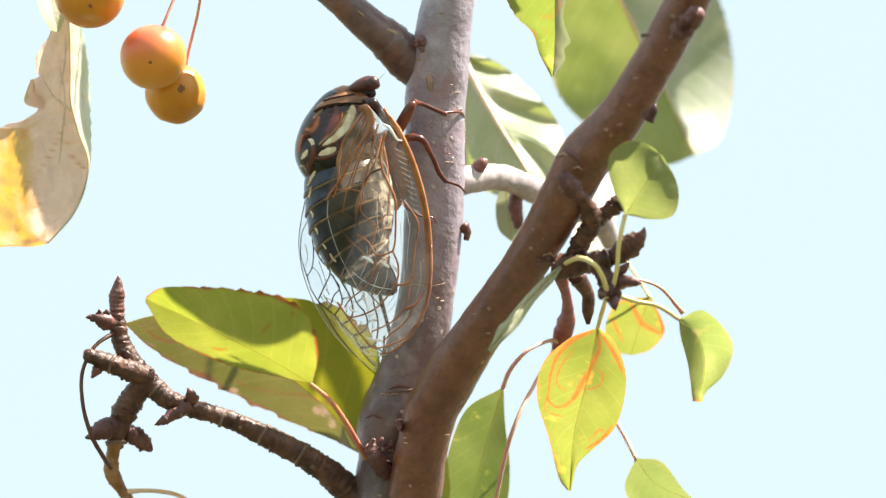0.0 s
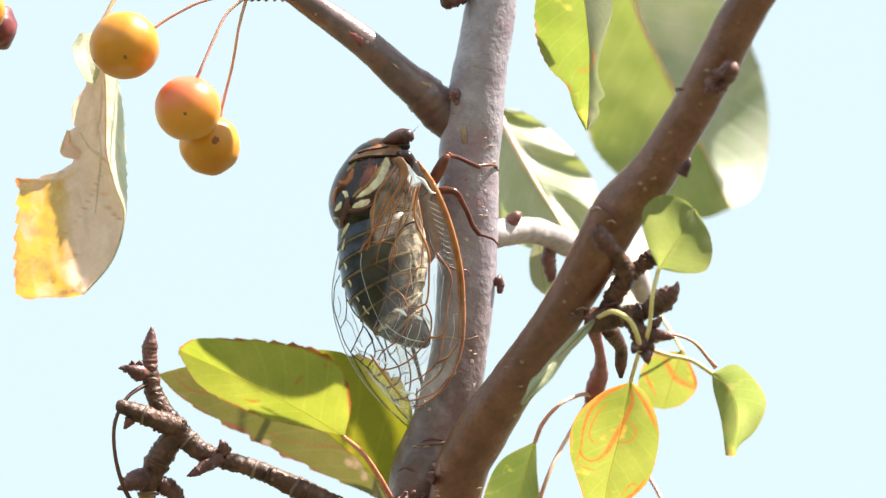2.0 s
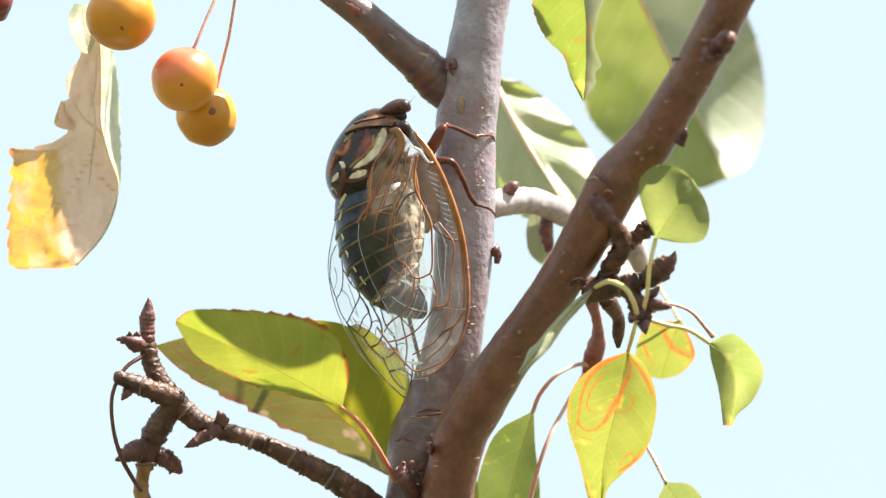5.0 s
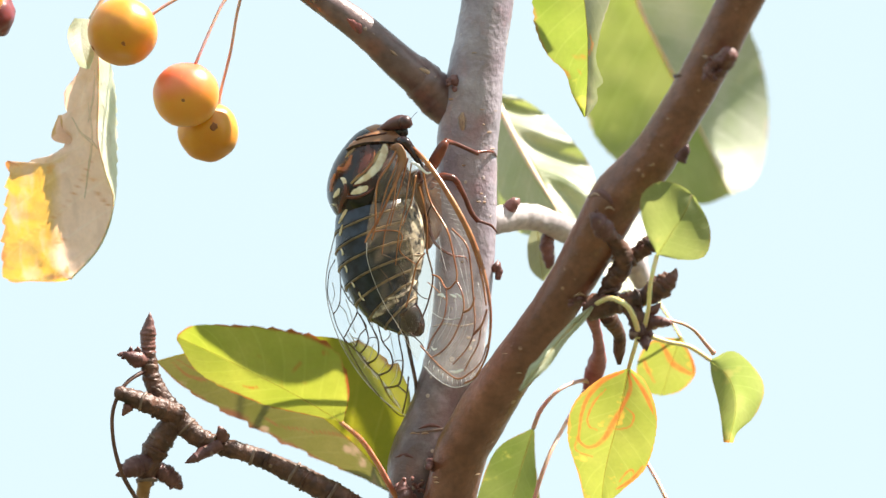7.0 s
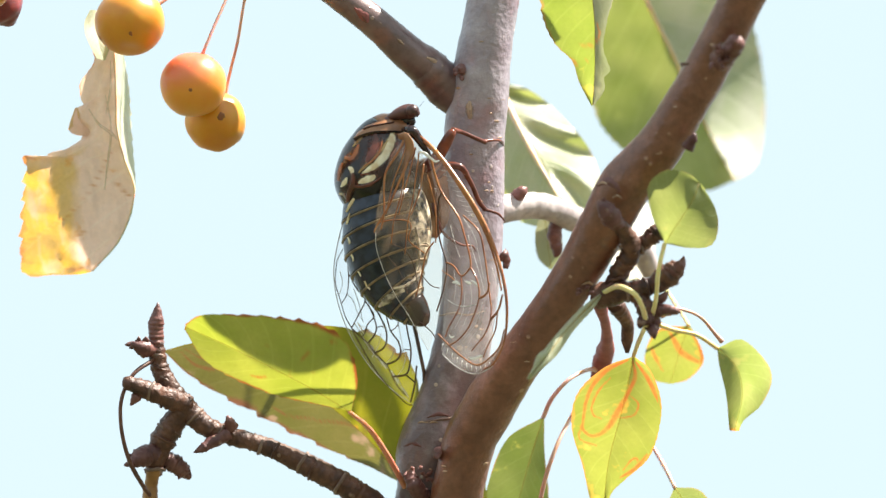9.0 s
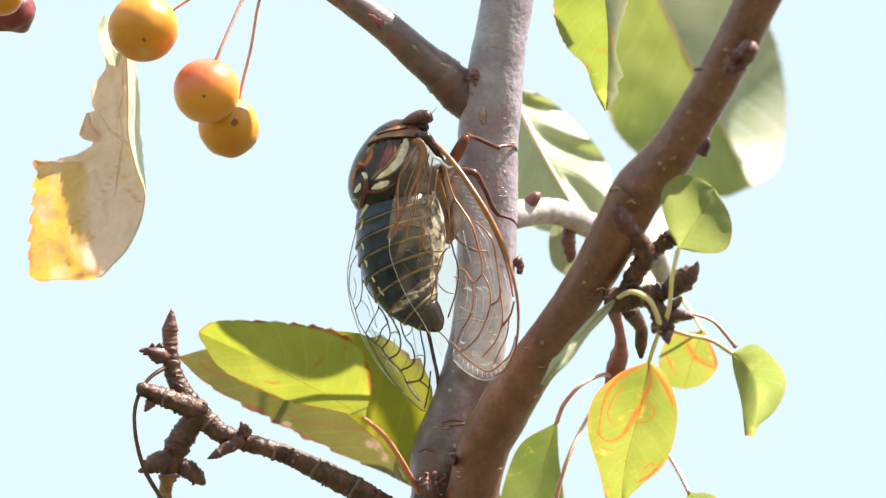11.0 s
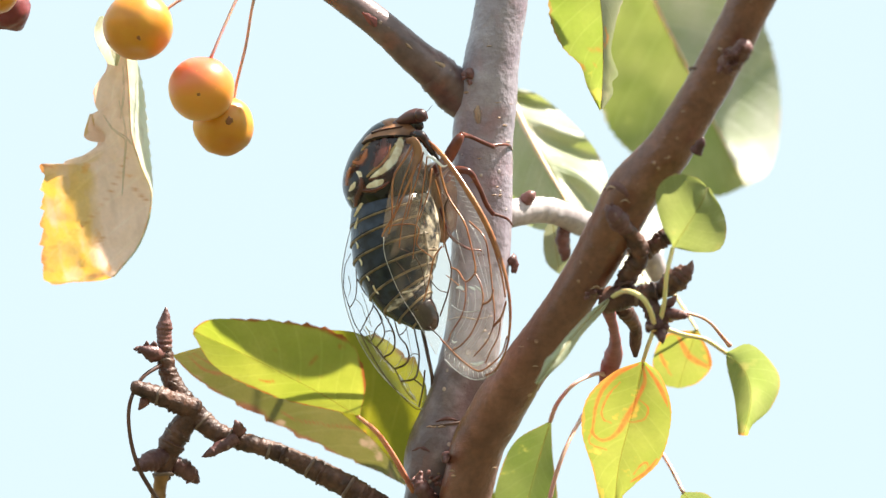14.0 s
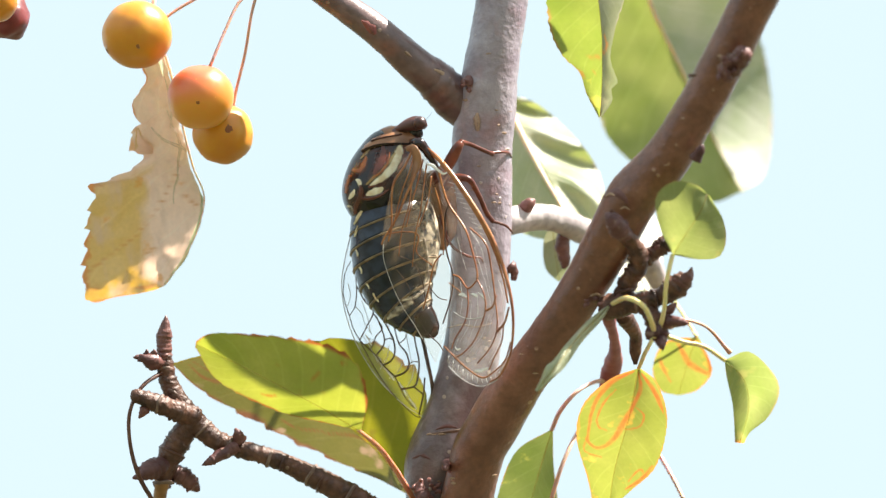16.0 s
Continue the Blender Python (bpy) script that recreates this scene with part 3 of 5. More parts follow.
def ring_scar(u, v, d, r, lean, tilt=0.0, material=None):
    """A ragged ring left by fallen bud scales, round a twig that runs along lean (degrees, anticlockwise from right)."""
    way = Vector((math.cos(radians(lean)), 0.12 + tilt, math.sin(radians(lean)))).normalized()
    side = way.cross(Vector((0, 1, 0))).normalized()
    deep = side.cross(way)
    c, rad = at(u, v, d), wide(r, d)
    rows_ = []
    for off, k in ((-2.8, 0.97), (-1.2, 1.04), (0.3, 1.07), (1.0, 1.02), (2.0, 0.96)):
        row = []
        for i in range(18):
            a = i * math.pi / 9
            rag = 1 + 0.12 * noise.noise(Vector((math.cos(a) * 2, math.sin(a) * 2, u * 0.37 + v)))
            row.append(c + way * (off * 1.2e-4 + 0.9e-4 * math.sin(3 * a + u)) + (side * math.cos(a) + deep * math.sin(a)) * rad * k * rag)
        rows_.append(row)
    part("ring_scar", loft(rows_), material or RING, tree)


for k, (u, v, d, r, lean) in enumerate(((264, 648, -4, 15, 90), (268, 672, -4, 17, 75), (276, 690, -4, 18, 60), (300, 727, -4, 20, 50), (330, 757, -4, 20, 135), (362, 780, -4, 18, 150), (376, 785, -4, 18, 155),
                                        (412, 796, -4, 16, 160), (448, 808, -4, 17, 158), (472, 817, -4, 17, 155), (520, 838, -3, 20, 150), (540, 850, -3, 21, 150), (588, 875, -3, 23, 148), (228, 702, -8, 16, 160),
                                        (252, 711, -8, 18, 160), (276, 721, -6, 20, 158), (284, 780, -3, 23, 62), (274, 797, -3, 23, 65), (259, 850, -2, 19, 92), (1074, 540, -30, 21, 5), (1096, 537, -31, 19, 8), (1130, 530, -32, 19, 15),
                                        (1158, 516, -32, 20, 35), (1078, 516, -30, 18, 110), (1090, 488, -30, 19, 120), (1100, 462, -32, 18, 70), (1096, 442, -33, 17, 60), (1082, 418, -35, 16, 58), (1118, 458, -31, 16, 38), (1142, 438, -31, 16, 38), (1268, 122, -47, 21, 48), (1279, 110, -49, 19, 48), (769, 766, 0, 57, 96), (1230, 152, -40, 40, 62))):
    ring_scar(u, v, d, r, lean, material=TWIG if k % 2 else RING)


def bud(rows, parent, seed):
    part("bud", tube(rows, 2.0, 14, 0.22, 600, 0.2, 14, seed), BUD, parent)


for k, rows in enumerate((
        [(262, 632, -4, 13), (262, 615, -4, 13), (261, 598, -4, 14), (262, 582, -4, 11), (264, 566, -4, 6), (265, 554, -4, 1)],
        [(262, 640, -4, 12), (240, 635, -6, 15), (226, 630, -7, 9), (217, 624, -7, 2)],
        [(240, 700, -7, 8), (226, 722, -8, 9), (216, 736, -8, 2)],
        [(262, 815, -3, 14), (236, 828, -5, 18), (218, 838, -6, 9), (204, 842, -6, 2)],
        [(270, 825, -1, 14), (296, 842, 0, 16), (312, 856, 1, 12), (322, 866, 1, 3)],
        [(390, 788, -5, 12), (360, 802, -6, 11), (342, 813, -7, 7), (327, 820, -7, 1)],
        [(395, 775, -5, 12), (390, 762, -6, 7), (386, 755, -6, 2)],
        [(1078, 418, -40, 13), (1068, 404, -42, 17), (1058, 391, -43, 15), (1049, 382, -43, 8), (1044, 377, -43, 2)],
        [(1170, 510, -33, 14), (1186, 495, -34, 12), (1194, 485, -34, 8), (1197, 474, -34, 1)],
        [(1135, 575, -32, 14), (1160, 570, -33, 12), (1180, 572, -34, 8), (1192, 574, -34, 1)],
        [(1135, 585, -33, 14), (1122, 590, -34, 10), (1118, 602, -34, 3)],
        [(1140, 600, -33, 10), (1143, 612, -34, 8), (1145, 622, -34, 1)],
        [(1150, 555, -32, 9), (1162, 545, -33, 7), (1170, 536, -33, 1)],
        [(894, 380, 7, 10), (900, 370, 6, 12), (908, 362, 5, 11), (915, 356, 5, 8), (920, 352, 5, 2)],
        [(972, 405, 16, 12), (968, 440, 16, 13), (972, 462, 16, 10), (970, 476, 16, 3)],
        [(1262, 128, -46, 20), (1278, 112, -49, 18), (1288, 100, -51, 17), (1294, 92, -52, 13), (1297, 86, -52, 3)],
        [(1205, 280, -42, 12), (1214, 266, -43, 8), (1217, 256, -43, 2)],
        [(738, 908, -6, 14), (722, 884, -9, 15), (712, 864, -9, 11), (716, 846, -9, 3)],
        [(800, 150, -4, 12), (803, 140, -4, 10), (804, 132, -4, 4)],
        [(840, -40, 0, 14), (800, -30, -2, 17), (785, -22, -2, 16), (776, -20, -2, 6)],
        [(872, 470, -1, 12), (882, 480, -1, 8), (881, 496, -1, 4)],
        [(762, 820, -5, 10), (758, 826, -16, 7), (760, 832, -17, 3)])):
    bud(rows, tree, 20 + k)
for k in range(46):  # ragged bud scales standing off the spurs
    u, v, d, lean = random.choice(((1075, 540, -31, 40), (1110, 535, -32, 60), (1150, 522, -33, 30), (1175, 503, -34, 20), (1085, 498, -31, 100), (1105, 465, -33, 70), (1130, 448, -32, 40),
                                   (1132, 570, -33, 150), (1140, 592, -33, 200), (230, 632, -6, 150), (232, 830, -5, 190), (300, 845, 0, 310), (225, 705, -8, 170), (310, 728, -5, 90), (1158, 425, -32, 30)))
    u, v, a = u + random.uniform(-14, 14), v + random.uniform(-12, 12), radians(lean + random.uniform(-70, 70))
    n = random.uniform(7, 15)
    part("bud_scale", tube([(u, v, d, 5), (u + n * 0.5 * math.cos(a), v - n * 0.5 * math.sin(a), d - 0.4, 5.5), (u + n * math.cos(a), v - n * math.sin(a), d - 0.6, 0.8)], 3, 6, 0.3, 900, seed=k, flat=0.45), BUD, tree)
part("stalk", tube([(258, 655, -5, 4), (222, 680, -8, 3.5), (200, 725, -9, 3.5), (200, 780, -9, 3.5), (214, 835, -8, 4), (236, 876, -5, 4), (250, 896, -2, 4)], 4, 8), DRY_STALK, tree,
     "thin curved dry fruit stalk")


# lenticels, scars and knots of the bark
for skin, path in ((STEM_SKIN, STEM_ROWS), (BRANCH_SKIN, BRANCH_ROWS)):
    line = [p for p in smooth(path, 10.0) if -150 < p[1] < 960]
    for k in range(34 if path is STEM_ROWS else 12):
        p = random.choice(line)
        u, v, w = p[0] + random.uniform(-0.85, 0.85) * p[3], p[1] + random.uniform(-8, 8), random.uniform(2.0, 5.0)
        n = random.uniform(2.5, 5.0)
        marking([(u - n, v + random.uniform(-1, 1), 0.8), (u - 0.5 * n, v, 0.8 * w), (u + 0.5 * n, v, 0.8 * w), (u + n, v + random.uniform(-1, 1), 0.8)], skin, LENTICEL, tree, "lenticel", 0.00010, -0.12)
for rows, skin, mat in (([(819, 198, 3), (818, 208, 8), (819, 220, 8), (820, 230, 4)], STEM_SKIN, LENTICEL), ([(818, 206, 1), (819, 216, 3), (820, 226, 1)], STEM_SKIN, BUD),
                        ([(765, 580, 1), (790, 574, 3), (815, 578, 2.5), (842, 572, 1)], STEM_SKIN, LENTICEL), ([(742, 760, 1), (762, 754, 3.5), (780, 757, 1)], STEM_SKIN, BUD),
                        ([(700, 812, 1), (716, 806, 4), (732, 812, 1)], STEM_SKIN, BUD), ([(872, 468, 1), (876, 482, 5), (874, 498, 1)], STEM_SKIN, BUD),
                        ([(1034, 352, 2), (1052, 344, 7), (1066, 352, 6), (1074, 364, 2)], BRANCH_SKIN, BUD), ([(1000, 540, 2), (1014, 528, 6), (1030, 532, 6), (1040, 544, 2)], BRANCH_SKIN, BUD),
                        ([(1246, 136, 2), (1262, 128, 7), (1282, 132, 6), (1298, 122, 2)], BRANCH_SKIN, BUD), ([(752, 812, 1), (762, 822, 7), (766, 834, 2)], BRANCH_SKIN, BUD)):
    marking(rows, skin, mat, tree, "bark_scar", 0.00016, -0.12)
for rows, skin in (([(1038, 352, 1), (1046, 346, 4), (1054, 350, 2)], BRANCH_SKIN), ([(1062, 372, 1), (1070, 369, 3), (1078, 374, 1)], BRANCH_SKIN), ([(1246, 140, 1), (1253, 135, 5), (1262, 140, 2)], BRANCH_SKIN),
                   ([(1048, 388, 1), (1056, 392, 4), (1066, 390, 1)], BRANCH_SKIN), ([(1010, 522, 1), (1022, 518, 4), (1032, 524, 1)], BRANCH_SKIN), ([(790, 152, 1), (800, 146, 5), (812, 150, 2)], STEM_SKIN),
                   ([(726, 770, 1), (732, 768, 3), (738, 770, 1)], STEM_SKIN), ([(746, 770, 1), (752, 768, 3.5), (760, 769, 1)], STEM_SKIN)):
    marking(rows, skin, LENTICEL, tree, "bark_crust", 0.0002, -0.12)
for rows, mat in (([(614, 32, 2), (624, 40, 6), (633, 49, 8), (638, 58, 3)], SPURRED), ([(628, 46, 2), (633, 52, 5), (636, 58, 2)], BUD), ([(742, 120, 3), (756, 126, 6), (772, 140, 3)], LENTICEL), ([(690, 88, 1), (696, 92, 4), (702, 98, 1)], LENTICEL)):
    marking(rows, SIDE_SKIN, mat, tree, "bark_scar", 0.00016, -0.12)
for u, v, r, angle in ((442, -34, 13, 8), (454, -36, 14, 4), (468, -37, 15, 0), (484, -38, 16, -4), (500, -38, 17, -12)):
    ring_scar(u, v, -6 if u < 500 else 0, r, angle, material=SIDE)
for k in range(48):  # loose scales round the knots
    u, v, d = random.choice(((1258, 126, -49.5), (1272, 112, -51.5), (1282, 102, -52.5), (1290, 92, -53.5), (1266, 118, -50.5), (1062, 398, -42), (1052, 386, -43), (1018, 538, -30), (795, 148, -5), (742, 868, -8), (715, 855, -9)))
    u, v, a, n = u + random.uniform(-13, 13), v + random.uniform(-11, 11), random.uniform(0, 6.28), random.uniform(6, 14)
    part("bud_scale", tube([(u, v, d, 4), (u + n * 0.5 * math.cos(a), v - n * 0.5 * math.sin(a), d - 0.5, 4.5), (u + n * math.cos(a), v - n * math.sin(a), d - 0.7, 0.8)], 3, 6, 0.3, 900, seed=k, flat=0.45), BUD, tree)


# ---- leaves ----
BLADES = {}


def leaf(label, mid, left, right, material, stalk=None, stalk_mat_=GREEN_STALK, other=None, rib=1.5, group="leaves of the crabapple", **more):
    base = at(*(stalk[-1][:3] if stalk else mid[0]))
    ob = thing("leaf", base, label, "leaf", group)
    if other:
        sheet = blade(mid, left, right, keep=(1, 0), **more)
        BLADES[ob.name] = BVHTree.FromBMesh(sheet)
        part("blade_half", sheet, material, ob)
        part("blade_half", blade(mid, left, right, keep=(0, 1), **more), other, ob, "second half of the blade, folded back or toned by light")
    else:
        sheet = blade(mid, left, right, **more)
        BLADES[ob.name] = BVHTree.FromBMesh(sheet)
        part("blade", sheet, material, ob)
    lift = smooth([(u, v, d, max(0.8, rib * (1 - 0.85 * k / (len(mid) - 1)))) for k, (u, v, d) in enumerate(mid)], 12.0)
    lift = [(u, v, d - 0.28 + 0.35 * noise.noise(Vector((u * 0.02, v * 0.02, more.get("seed", 0)))), r) for u, v, d, r in lift]
    part("midrib", tube(lift, 8, 8), RIB if rib < 3 else stalk_mat_, ob)
    if stalk:
        part("leaf_stalk", tube(stalk, 5, 8), stalk_mat_, ob)
    return ob


front_leaf = leaf("yellow-green leaf half in shade, scorched along its rim",
                  [(603, 748, -28), (545, 712, -30), (470, 672, -31), (390, 632, -30), (313, 597, -29)],
                  [(606, 747, -28), (560, 738, -28.5), (455, 713, -29), (355, 663, -29), (312, 602, -29)],
                  [(608, 746, -28), (618, 690, -32), (602, 632, -35), (560, 597, -36), (480, 581, -36), (400, 575, -34), (340, 577, -31), (314, 592, -29)],
                  LEAF_BRIGHT, [(603, 748, -28, 3.5), (638, 778, -25, 4.5), (666, 818, -17, 5), (690, 860, -8, 5.5), (704, 884, -3, 6)], FLUSHED, saw=0.08, rib=1.5, tooth_every=5, step=5.0, across=24)
# its lower half is coloured as shaded, the upper half as olive tissue
back_leaf = leaf("olive leaf with brown scorched margin behind another",
                 [(700, 880, 8), (640, 800, 9), (550, 722, 8), (470, 655, 6), (400, 624, 4.5), (330, 628, 5), (276, 640, 6)],
                 [(700, 878, 8), (640, 847, 13), (560, 812, 14), (430, 747, 13), (330, 690, 9), (276, 641, 6)],
                 [(705, 870, 8), (728, 770, 7), (728, 700, 5), (690, 640, 4), (620, 602, 4), (520, 600, 4), (400, 617, 4), (330, 625, 5), (276, 639, 6)],
                 LEAF_SHADE_HALF, [(700, 880, 8, 6), (715, 920, 5, 7), (735, 960, 2, 8)], PINK, LEAF_OLIVE, saw=0.13, seed=3, tooth_every=9, across=24)
dry_leaf = leaf("torn dry yellow and beige leaf hanging folded",
                [(160, 35, 0), (171, 80, -0.5), (174, 125, -1), (173, 190, -2), (172, 245, -2), (184, 300, -1), (200, 352, 0), (188, 405, 2), (166, 448, 4), (124, 494, 6)],
                [(156, 35, 0), (130, 55, 0), (136, 95, 0.5), (139, 125, 1), (116, 158, 2), (114, 186, 2), (122, 204, 2), (110, 202, 2.4), (97, 222, 2.8), (93, 243, 2.6), (113, 250, 2), (112, 260, 2), (84, 277, 3), (62, 281, 4), (37, 291, 4.6), (10, 285, 5),
                 (13, 308, 5.5), (6, 400, 9), (7, 491, 12), (60, 498, 10), (102, 499, 7), (120, 496, 6)],
                [(166, 35, 0), (184, 60, 3), (195, 110, 6), (203, 160, 8), (206, 209, 9), (207, 279, 8), (206, 330, 4), (203, 358, 1), (192, 405, 2), (170, 448, 4), (126, 495, 6)],
                LEAF_DRY, [(160, 35, 0, 5), (185, -10, 1, 4), (212, -60, 3, 4), (228, -150, 6, 5)], TAN_STALK, LEAF_GREY, saw=0.2, saw_left=0.08, ripple=0.25, seed=5, cup=-0.8, step=3.6, crumple=0.8, tooth_every=6, rib=3.2, across=22)
top_leaf = leaf("green leaf with a torn brown-flecked tip hanging down",
                [(1015, -110, -29.5), (1030, -30, -27.5), (1040, 60, -25), (1040, 140, -21), (1036, 206, -16.7)],
                [(1012, -108, -29.4), (950, -40, -26), (946, 40, -22), (968, 95, -20.25), (1000, 128, -19.6), (1012, 165, -18.75), (1034, 208, -16.6)],
                [(1018, -108, -29.4), (1080, -30, -26.5), (1064, 50, -24.6), (1055, 100, -22.6), (1062, 128, -21), (1068, 146, -20), (1056, 158, -19), (1058, 178, -17.8), (1040, 206, -16.7)],
                LEAF_TOP, [(1015, -110, -29.5, 5), (1030, -170, -22, 5), (1080, -250, -30, 6)], GREEN_STALK, LEAF_WAN, saw=0.06, saw_left=0.04, seed=7, cup=0.5)
# the light through one half and shade on the other are in their colours
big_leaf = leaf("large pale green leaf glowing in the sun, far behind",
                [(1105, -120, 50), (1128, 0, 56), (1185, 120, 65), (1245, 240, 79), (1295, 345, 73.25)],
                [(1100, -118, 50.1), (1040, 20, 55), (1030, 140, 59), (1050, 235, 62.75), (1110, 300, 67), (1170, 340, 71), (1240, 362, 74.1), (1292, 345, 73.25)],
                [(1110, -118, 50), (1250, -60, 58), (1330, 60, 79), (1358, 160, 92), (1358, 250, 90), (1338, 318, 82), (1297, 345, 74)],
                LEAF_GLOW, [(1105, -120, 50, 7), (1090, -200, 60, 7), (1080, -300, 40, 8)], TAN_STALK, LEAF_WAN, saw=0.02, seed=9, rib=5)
def lean(u, v):
    return 32 + (u - 905) * 0.057 - (v - 260) * 0.122


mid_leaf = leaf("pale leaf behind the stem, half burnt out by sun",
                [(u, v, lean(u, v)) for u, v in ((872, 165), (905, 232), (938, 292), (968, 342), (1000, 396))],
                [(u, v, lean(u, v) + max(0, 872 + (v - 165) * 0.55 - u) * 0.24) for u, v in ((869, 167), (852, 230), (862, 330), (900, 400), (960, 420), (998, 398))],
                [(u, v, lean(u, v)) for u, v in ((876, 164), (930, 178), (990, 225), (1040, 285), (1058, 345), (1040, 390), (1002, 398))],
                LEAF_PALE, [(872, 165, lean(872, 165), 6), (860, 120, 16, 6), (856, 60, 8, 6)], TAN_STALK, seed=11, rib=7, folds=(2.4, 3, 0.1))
leaf("pale leaf behind the spurs, bleached by full sun",
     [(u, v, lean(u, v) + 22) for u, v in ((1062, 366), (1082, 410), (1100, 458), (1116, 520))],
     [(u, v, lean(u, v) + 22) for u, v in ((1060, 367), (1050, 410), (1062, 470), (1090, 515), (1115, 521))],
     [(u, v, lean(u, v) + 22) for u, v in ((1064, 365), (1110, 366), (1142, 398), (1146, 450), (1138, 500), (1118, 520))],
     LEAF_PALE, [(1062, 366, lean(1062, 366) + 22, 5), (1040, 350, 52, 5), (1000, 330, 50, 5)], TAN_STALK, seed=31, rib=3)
leaf("small curled green leaf on a spur, half in shade",
     [(1163, 452, -36), (1192, 408, -39.64), (1215, 372, -40.8), (1225, 345, -40.42)],
     [(1162, 450, -36.12), (1140, 400, -41.12), (1134, 350, -44.12), (1165, 322, -44.8), (1205, 328, -42.44), (1224, 344, -40.48)],
     [(1166, 452, -36), (1205, 460, -33.52), (1245, 456, -31.76), (1258, 425, -32.62), (1252, 388, -34.84), (1228, 346, -40.36)],
     LEAF_GREEN, [(1163, 452, -36, 4), (1152, 500, -37, 4), (1148, 545, -35, 4), (1140, 585, -33, 5)], seed=13, cup=0.3)
mined_leaf = leaf("yellow-green leaf with a winding orange leaf-miner track",
                  [(1113, 652, -13.00), (1095, 740, -10.16), (1070, 840, -3.66), (1062, 940, 4.84)],
                  [(1112, 652, -13.00), (1060, 672, -11.90), (1015, 716, -8.48), (1005, 775, -4.23), (1025, 845, -0.38), (1042, 915, 3.46), (1058, 940, 4.84)],
                  [(1115, 652, -13.00), (1145, 680, -12.6), (1163, 745, -10.6), (1145, 825, -6.0), (1100, 870, -2.0), (1076, 895, 1.0), (1064, 941, 4.89)],
                  LEAF_MINED, [(1113, 652, -13, 3.5), (1120, 628, -19, 4), (1126, 608, -28, 4), (1130, 595, -34, 5)], seed=15, cup=0.5, rib=2.2, step=2.4, across=32, saw=0.02, tooth_every=5)
round_leaf = leaf("small round yellow-green leaf with an orange vein",
                  [(1205, 598, 17.00), (1190, 640, 20.52), (1172, 700, 25.12)],
                  [(1203, 598, 17.00), (1150, 605, 18.42), (1127, 650, 22.12), (1138, 690, 24.52), (1170, 701, 25.18)],
                  [(1208, 598, 17.00), (1228, 640, 20.52), (1230, 665, 22.02), (1205, 692, 24.64), (1174, 701, 25.18)],
                  LEAF_MINED, [(1205, 598, 17, 3), (1190, 572, 22, 3), (1166, 536, 28, 3), (1142, 502, 33, 5)], seed=17, step=3.0, across=18)
hang_leaf = leaf("green leaf hanging from a long stalk, edge-on to the light",
                 [(1258, 638, -30), (1292, 672, -29.13), (1303, 722, -25.38), (1290, 784, -20.97)],
                 [(1257, 639, -29.95), (1260, 668, -31.35), (1273, 720, -28.49), (1281, 783, -22.02)],
                 [(1260, 636, -30.11), (1300, 622, -31), (1342, 660, -33), (1353, 695, -33), (1335, 738, -30.5), (1306, 765, -25), (1298, 784, -21.2)],
                 LEAF_GREEN, [(1258, 638, -30, 4), (1220, 614, -31, 4), (1180, 605, -32, 4), (1140, 592, -33, 5)], seed=19, cup=0.3, rib=0.8)
low_leaf = leaf("pale green leaf hanging below the fork",
                [(944, 758, 6), (916, 850, 10.6), (895, 930, 14.6), (880, 1010, 18.6)],
                [(942, 758, 6), (880, 795, 6.85), (848, 870, 10.6), (838, 950, 14.6), (878, 1010, 18.6)],
                [(946, 758, 6), (948, 820, 11.1), (956, 900, 16.1), (945, 970, 18.6), (884, 1010, 18.6)],
                LEAF_LOW, [(944, 758, 6, 4), (958, 725, 2, 4), (988, 692, 1, 3.5), (1025, 675, 6, 3.5), (1044, 676, 9, 5)], PINK, seed=21)
leaf("pale green leaf on a pink stalk below",
     [(1180, 885, 6.00), (1215, 930, 8.25), (1280, 960, 9.75)],
     [(1178, 886, 6.05), (1160, 940, 8.75), (1200, 990, 11.25), (1278, 962, 9.85)],
     [(1184, 884, 5.95), (1225, 890, 6.25), (1260, 935, 8.50), (1282, 958, 9.65)],
     LEAF_GREEN, [(1180, 885, 6, 3.5), (1160, 845, 10, 3.5), (1130, 795, 14, 3.5), (1090, 740, 12, 3.5), (1042, 680, 10, 5)], PINK, seed=23)
leaf("narrow pale green leaf curled against the brown branch",
     [(1052, 540, -30), (1024, 568, -34), (988, 606, -38), (956, 648, -42), (920, 692, -44)],
     [(1050, 539, -30), (1014, 566, -34), (974, 608, -38), (950, 638, -41), (940, 645, -42), (934, 655, -42.5), (928, 672, -43), (918, 690, -44)],
     [(1054, 541, -30), (1036, 568, -33), (1003, 604, -36), (974, 646, -39), (956, 664, -42), (922, 694, -44)],
     LEAF_PALE, [(1052, 540, -30, 4), (1080, 528, -36, 4.5), (1108, 540, -38, 4.5), (1122, 562, -37, 4.5), (1130, 588, -34, 5)], seed=25, rib=1.5, cup=-0.6)
leaf("small curled olive leaf behind the pale side branch",
     [(950, 398, 20), (956, 450, 22.5), (962, 497, 24.65)],
     [(946, 398, 20), (934, 430, 21.5), (938, 475, 23.5), (960, 498, 24.7)],
     [(954, 398, 20), (976, 420, 21), (982, 470, 23.5), (964, 498, 24.7)],
     LEAF_WAN, [(950, 398, 20, 4), (960, 388, 16, 4)], seed=27)
leaf("small saw-edged leaf just below the fork",
     [(842, 985, 8), (840, 930, 8), (838, 848, 8)],
     [(840, 985, 8), (826, 930, 8), (836, 849, 8)],
     [(844, 985, 8), (850, 930, 8), (840, 849, 8)],
     LEAF_BRIGHT, [(842, 985, 8, 4), (800, 1020, 4, 5)], saw=0.3, seed=29)
